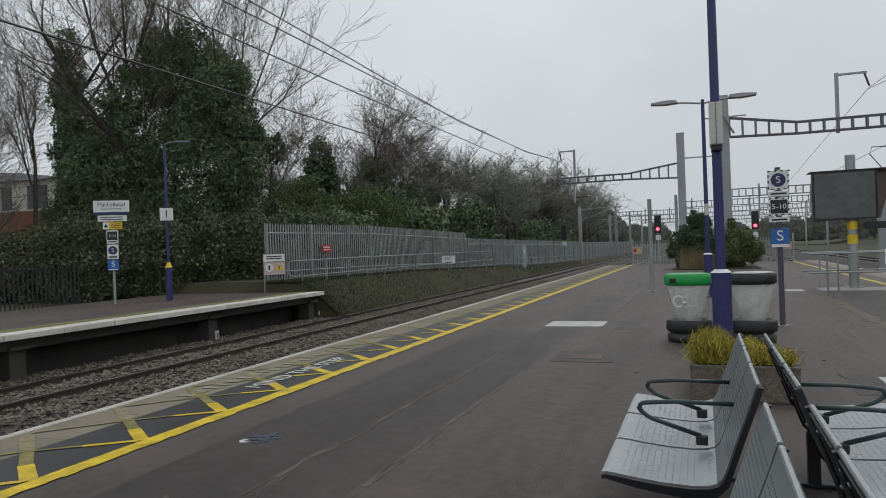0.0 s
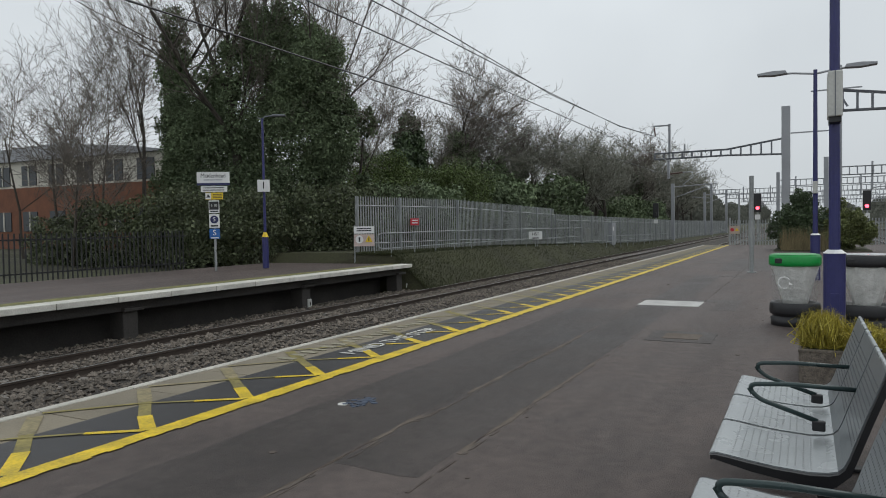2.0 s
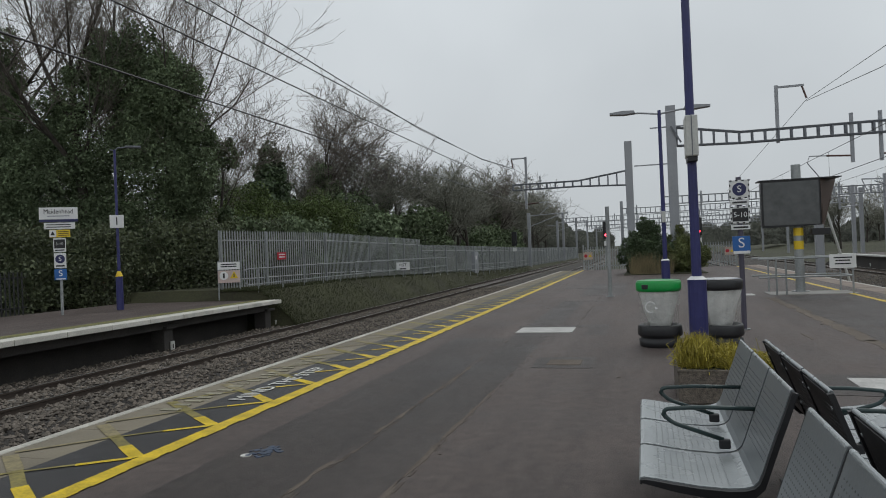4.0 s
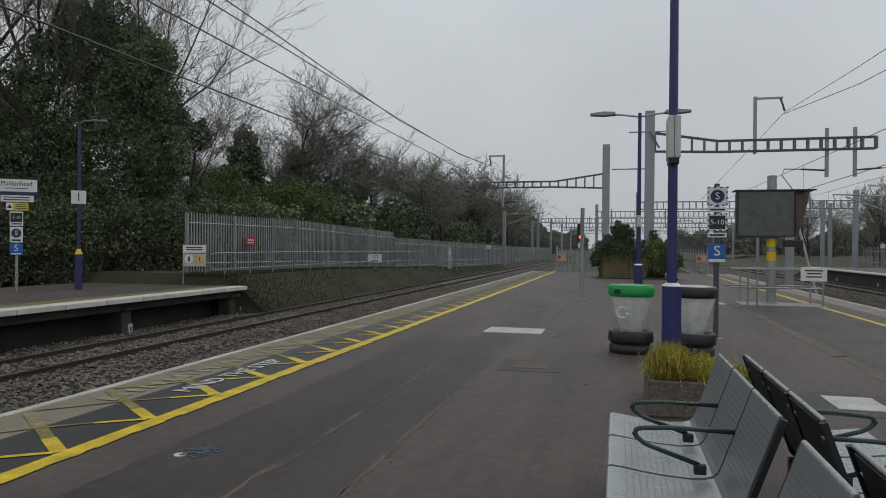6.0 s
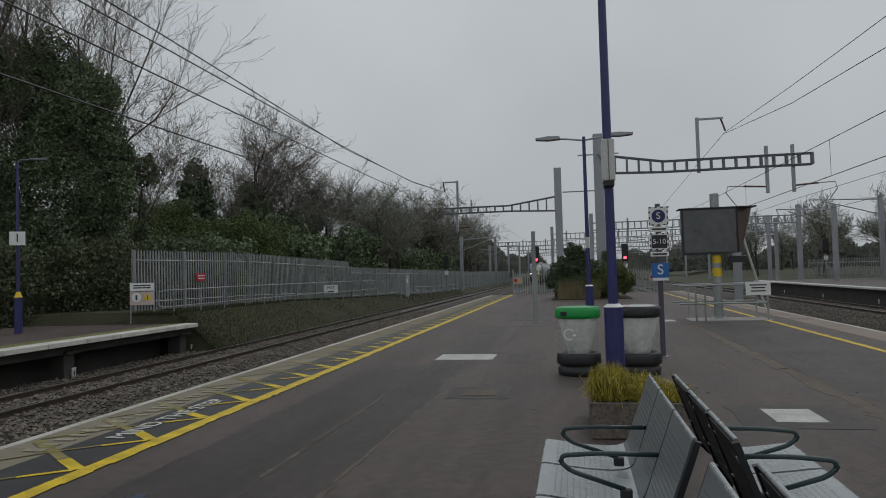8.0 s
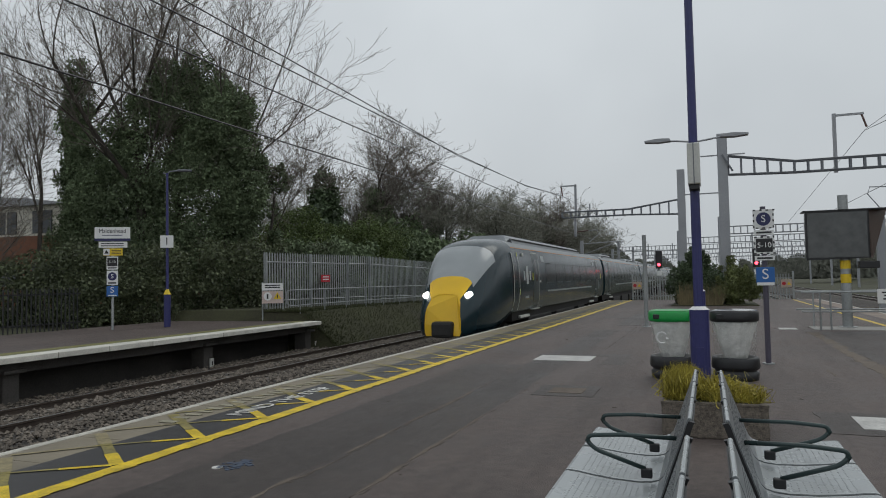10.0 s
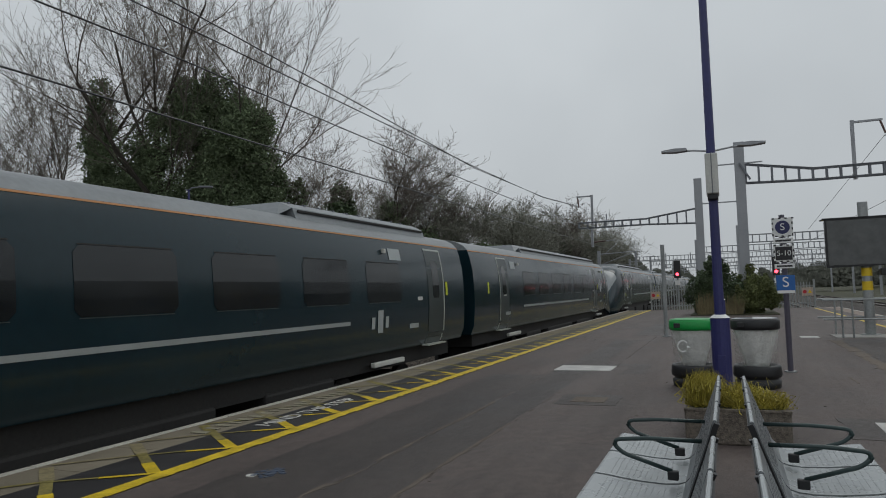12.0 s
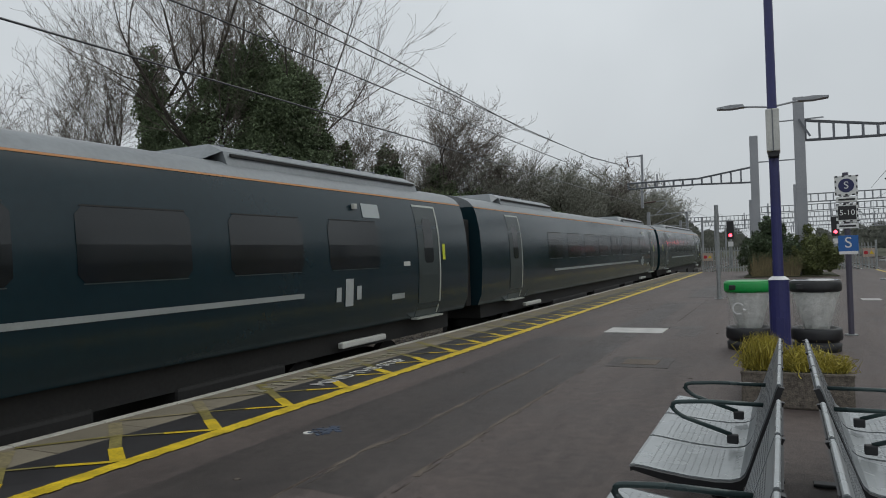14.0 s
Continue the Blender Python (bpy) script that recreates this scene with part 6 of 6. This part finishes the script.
    for x0, x1, y, h, nn in ((-120, -16, 190, 11, 24000), (-60, 70, 420, 13, 26000), (24, 160, 230, 10, 26000), (-140, -34, 110, 9, 18000), (50, 130, 110, 9, 16000), (-60, -33, 6, 3, 3000)):
        xs = r2.uniform(x0, x1, nn)
        hs = h * (0.65 + 0.35 * np.sin(xs * 0.31) * np.sin(xs * 0.13 + 1))
        zs = hs * r2.uniform(0, 1, nn) ** 0.8
        s = 0.0021 * y + 0.07
        for a, c in zip(xs, zs):
            if abs(a) < 18 and y > 300:
                continue
            i = len(v)
            b = y + r2.uniform(-8, 8)
            v += [(a - s * r2.uniform(0.3, 1.2), b, c), (a + s * r2.uniform(0.3, 1.2), b, c - s * 0.4), (a + r2.normal(0, s), b, c + s * r2.uniform(0.8, 2.2))]
            f.append((i, i + 1, i + 2))
    tagged(raw("far_woods", v, f, FARWOOD), "distant grey-brown leafless woods", "woods", kind="stuff")


# ---- buildings ----
def opening_frame(par, cx, cy, z0, z1, w, material, depth=0.12):
    """Jambs and head round an opening in a wall that faces -x."""
    for s in (-1, 1):
        part("jamb", bx(cx, cy + s * (w / 2), (z0 + z1) / 2, depth, 0.1, z1 - z0), material, par)
    part("head", bx(cx, cy, z1, depth, w + 0.1, 0.12), material, par)


def station_building():
    b = thing("station_building", 24.55, 0, 0, label="low yellow brick station building with red bands and blue doors", category="building")
    X, Y0, Y1, H = 0.15, 6.0, 48.6, 5.6
    holes = sorted([(44.45, 1.15, 0.0, 3.85, "door"), (40.7, 0.95, 1.2, 4.1, "window"), (37.2, 1.55, 0.0, 3.9, "door"), (35.4, 1.3, 0.85, 3.3, "window"), (31.5, 1.4, 0.85, 3.5, "window"), (28, 1.5, 0, 3.9, "door"), (24, 1.4, 0.85, 3.5, "window"), (20, 1.4, 0.85, 3.5, "window")])
    edges = [Y0]
    for cy, w, *_ in holes:
        edges += [cy - w / 2, cy + w / 2]
    edges.append(Y1)
    for ya, yb in zip(edges[::2], edges[1::2]):
        part("wall", bx(X + 0.2, (ya + yb) / 2, H / 2, 0.4, yb - ya, H), STOCK, b, "weathered yellow stock brick wall")
    for cy, w, z0, z1, kd in holes:
        part("wall", bx(X + 0.2, cy, (z1 + H) / 2, 0.4, w, H - z1), STOCK, b)
        if z0 > 0:
            part("wall", bx(X + 0.2, cy, z0 / 2, 0.4, w, z0), STOCK, b)
        o = part(kd, bx(X + 0.2, cy, (z0 + (z1 - 0.8 if kd == "door" else z1)) / 2, 0.06, w, (z1 - 0.8 if kd == "door" else z1) - z0), BLUEDOOR if kd == "door" else PANE, b, "blue panelled door" if kd == "door" else "dark sash window")
        opening_frame(o, X + 0.1, cy, z0, z1, w, CREAM)
        if kd == "door":
            part("fanlight", bx(X + 0.2, cy, z1 - 0.38, 0.05, w, 0.7), PANE, o)
            part("transom", bx(X + 0.12, cy, z1 - 0.78, 0.1, w, 0.1), CREAM, o)
            part("push_plate", bx(X + 0.15, cy - 0.15, 1.5, 0.02, 0.4, 0.12), WHITE, o)
        else:
            part("sash_bar", bx(X + 0.15, cy, (z0 + z1) / 2, 0.06, w, 0.07), CREAM, o)
            part("sill", bx(X - 0.02, cy, z0 - 0.05, 0.3, w + 0.3, 0.14), CREAM, o)
    for z, h in ((1.05, 0.28), (2.9, 0.14)):
        for ya, yb in zip(edges[::2], edges[1::2]):
            part("red_band", bx(X - 0.008, (ya + yb) / 2, z, 0.03, yb - ya, h), REDBRICK, b, "red brick string course")
    for cy, w, z0, z1, kd in holes:
        part("lintel", bx(X - 0.03, cy, z1 + 0.2, 0.12, w + 0.5, 0.3, 0.02), CREAM if kd == "window" else STOCK, b, "stone lintel")
    for y in (48.45, 42.7, 38.35):
        part("pilaster", bx(X - 0.06, y, 2.75, 0.16, 0.45, 5.5), STOCK, b, "brick pilaster")
    for k in range(30):
        part("bracket", bx(X - 0.12, 48.4 - 0.4 * k, 5.42, 0.25, 0.14, 0.22), CREAM, b, "small stone eaves bracket")
    part("plinth", bx(X - 0.03, 46.8, 0.35, 0.06, 4.2, 0.7), REDBRICK, b)
    part("end_wall", bx(X + 4.2, Y1 - 0.2, H / 2, 7.6, 0.4, H), STOCK, b)
    part("rear_wall", bx(X + 8.2, (Y0 + Y1) / 2, H / 2, 0.4, Y1 - Y0, H), STOCK, b)
    part("cornice", bx(X - 0.05, (Y0 + Y1) / 2, H + 0.1, 0.5, Y1 - Y0 + 0.3, 0.25), SLATE, b, "moulded stone cornice")
    part("roof", bx(X + 4.1, (Y0 + Y1) / 2, H + 0.3, 8.2, Y1 - Y0, 0.25), SLATE, b, "low lead-grey roof")
    c = part("chimney", bx(X + 3.0, 42.0, H + 0.75, 1.0, 1.8, 1.2, 0.04), REDBRICK, b)
    part("chimney_cap", bx(X + 3.0, 42.0, H + 1.4, 1.2, 2.0, 0.15), SLATE, c)
    bm = lathe([(1.3, 0), (1.25, 0.5), (0.9, 0.95), (0.3, 1.15)], 20)
    bmesh.ops.translate(bm, verts=bm.verts, vec=(X + 2.6, 44.7, H + 0.4))
    part("roof_dome", bm, REDBRICK, b, "rounded brown roof feature", smooth=True)
    # canopy with a pointed valance
    c = part("canopy", bx(X - 1.15, 21.2, 5.55, 2.5, 32.0, 0.2), SLATE, b, "canopy over the platform")
    me = None
    for k in range(110):
        y = 37.1 - 0.29 * k
        if me is None:
            bm = extrude(bmesh.new(), [(-0.14, 0), (0.14, 0), (0.14, -0.55), (0.07, -0.62), (0, -0.85), (-0.07, -0.62), (-0.14, -0.55)], -0.015, 0.015)
            o = part("valance_board", bm, CREAM, c, "cream pointed valance board")
            me = o.data
        else:
            o = new("valance_board", me)
            o.parent = c
        o.matrix_basis = pose(X - 2.4, y, 5.6, 0, 0, 90)
    for k in range(9):
        o = new("valance_board", me)
        o.parent = c
        o.matrix_basis = pose(X - 2.3 + 0.29 * k, 37.22, 5.6)
    for cy, z0, z1, w, mm, nm in ((39.25, 1.15, 3.3, 1.35, YELLOW_OLD, "poster"), (46.1, 2.3, 2.75, 1.6, CREAM, "name_plate"), (44.0 + 1.4, 2.2, 2.9, 0.25, CREAM, "notice")):
        part(nm, bx(X - 0.03, cy, (z0 + z1) / 2, 0.05, w, z1 - z0, 0.01), mm, b)
    l = part("wall_lamp", bx(X - 0.2, 45.9, 4.15, 0.3, 0.35, 0.2, 0.03), BLACK, b, "lit floodlight")
    part("lamp_glass", bx(X - 0.36, 45.9, 4.12, 0.03, 0.3, 0.15), WARM, l)
    k = thing("blue_kiosk", 24.4, 49.7, 0, label="tall dark blue cabinet beside the station building", category="cabinet")
    part("case", bx(0, 0, 1.45, 0.9, 1.7, 2.9, 0.04), BLUEDOOR, k)
    part("roof", bx(0, 0, 2.95, 1.0, 1.85, 0.1, 0.02), WHITE, k)
    h = thing("terrace_house", 37.0, 62, 0, label="red brick house behind the station", category="house")
    part("wall", bx(0, 0, 3.3, 10, 8, 6.6), REDBRICK, h, "red brick wall")
    for z in (2.2, 5.0):
        for y in (-2.6, 0, 2.6):
            w = part("window", bx(-5.0, y, z, 0.08, 1.0, 1.5), PANE, h)
            part("sill", bx(-5.06, y, z - 0.8, 0.2, 1.2, 0.1), CREAM, w)
    part("roof", extrude(bmesh.new(), [(-5.2, 6.6), (5.2, 6.6), (5.2, 6.9), (-5.2, 6.9)], -4.2, 4.2), SLATE, h)
    # brick and cream building seen through the trees
    h = thing("brick_office", -50, 40, 0, 4, label="red brick building with cream upper storey and curved roof", category="building")
    part("wall", bx(0, 0, 2.5, 22, 14, 5.0), REDBRICK, h)
    part("upper_storey", bx(0, 0, 6.0, 22, 14, 2.0), CREAM, h, "cream rendered upper storey")
    bm = extrude(bmesh.new(), [(-11.6, 7.0), (11.6, 7.0), (8, 7.5), (0, 8.1), (-8, 7.9)], -7.4, 7.4)
    part("roof", bm, GANTRY, h, "pale curved metal roof")
    for z, mm in ((2.4, CREAM), (5.9, PANE)):
        for k in range(7):
            w = part("window", bx(-9 + 3 * k, -7.02, z, 1.6, 0.1, 1.5), PANE, h)
            part("sash_bar", bx(-9 + 3 * k, -7.09, z, 0.1, 0.06, 1.5), CREAM, w)
            w = part("window", bx(11.02, -5.8 + 1.9 * k, z, 0.1, 1.1, 1.5), PANE, h)
            part("sash_bar", bx(11.09, -5.8 + 1.9 * k, z, 0.06, 0.1, 1.5), CREAM, w)


def opposite_fence():
    f = thing("palisade_fence", label="pale palisade fence behind the opposite platform", category="fence")
    me = None
    for k in range(90):
        if me is None:
            o = part("pale", bx(0, 0, 0.95, 0.09, 0.02, 1.9), GALV, f)
            me = o.data
        else:
            o = new("pale", me)
            o.parent = f
        o.matrix_basis = pose(26.3 - 0.03 * k, 53 + 0.28 * k, 0, 0, 0, 90)
    for z in (0.4, 1.5):
        part("cross_rail", rd((26.4, 53, z), (23.7, 78, z), 0.04, seg=4), GALV, f)


# ---- the place ----
setting()
for cx, lab, near in ((TRACKX, "near running line on concrete sleepers", False), (-12.2, "running line with rusty rails on concrete sleepers", True), (7.96, "running line beside the island platform", False), (15.4, "running line beside the opposite platform", False)):
    track(cx, lab, near)
stones()
far_platforms()
train()
for y0 in (3.778, 1.672):
    for side in (-1, 1):
        bench(y0, 3, side)
planter()
bin_(-0.05, 11.55, GREENLID, "clear-bag recycling bin with bright green lid", True)
bin_(0.83, 11.55, BLACK, "clear-bag litter bin with black lid", False)
lamp_post(0.375, 9.41, 6.2, True, "navy lamp post with thick sleeve and box sign")
lamp_post(0.30, 20.0, 5.2, False, "navy twin-lantern lamp post with thick sleeve")
stop_sign(1.41, 13.52)
g = thing("grey_post", -1.3, 22.4, 0, label="plain grey steel post on the platform", category="post")
part("post", rd((0, 0, 0), (0, 0, 2.8), 0.06, seg=12), GALV, g)
part("foot", rd((0, 0, 0), (0, 0, 0.02), 0.13, seg=12), GALV, g)
monitor(4.12, 22.7, 1.9, 3.28, 1.0, 0.58, "large black-framed driver's monitor on a grey post")
monitor(22.8, 52.0, 1.75, 3.5, 0.75, 0.75, "black-framed driver's monitor on the opposite platform")
guard_rail(3.3, 5.22, 21.6, 22.9, "galvanised tubular guard rail round the monitor post")
name_sign()
left_fence()
end_gates()
gantry_near()
for y, x0, x1, h, d in ((75, 1.8, 22, 7.6, (5.5, 12.5, 18)), (98, -3, 26, 7.8, (-1, 6, 13, 19)), (125, -14, 27, 8, (-9, -5, 3, 9, 16)), (150, -14, 27, 8, (-9, 3, 16)), (180, -14, 27, 8, (-9, 3, 16)), (215, -14, 27, 8, (3, 12))):
    gantry_portal(y, x0, x1, h, True, d)
for x, y, h, a in ((-14.2, 88, 7.4, 5), (-14.2, 118, 7.4, 5), (21.5, 64, 7.6, -4.5), (22.0, 86, 8.4, -4.5), (27.5, 70, 8.8, -6)):
    single_mast(x, y, h, a)
stayed_mast()
wires()
signal(-3.35, 62, 2.4, 0, SIGRED, "colour-light signal at red beyond the platform end")
signal(4.2, 62, 2.35, 0, SIGRED, "colour-light signal at red beyond the platform end")
signal(24.0, 74, 2.6, 0, BLACK, "dark colour-light signal seen from behind")
signal(-13.6, 74, 2.2, 0, BLACK, "dark colour-light signal beside the fence")
station_building()
opposite_fence()
vegetation()
island_platform()
motions()
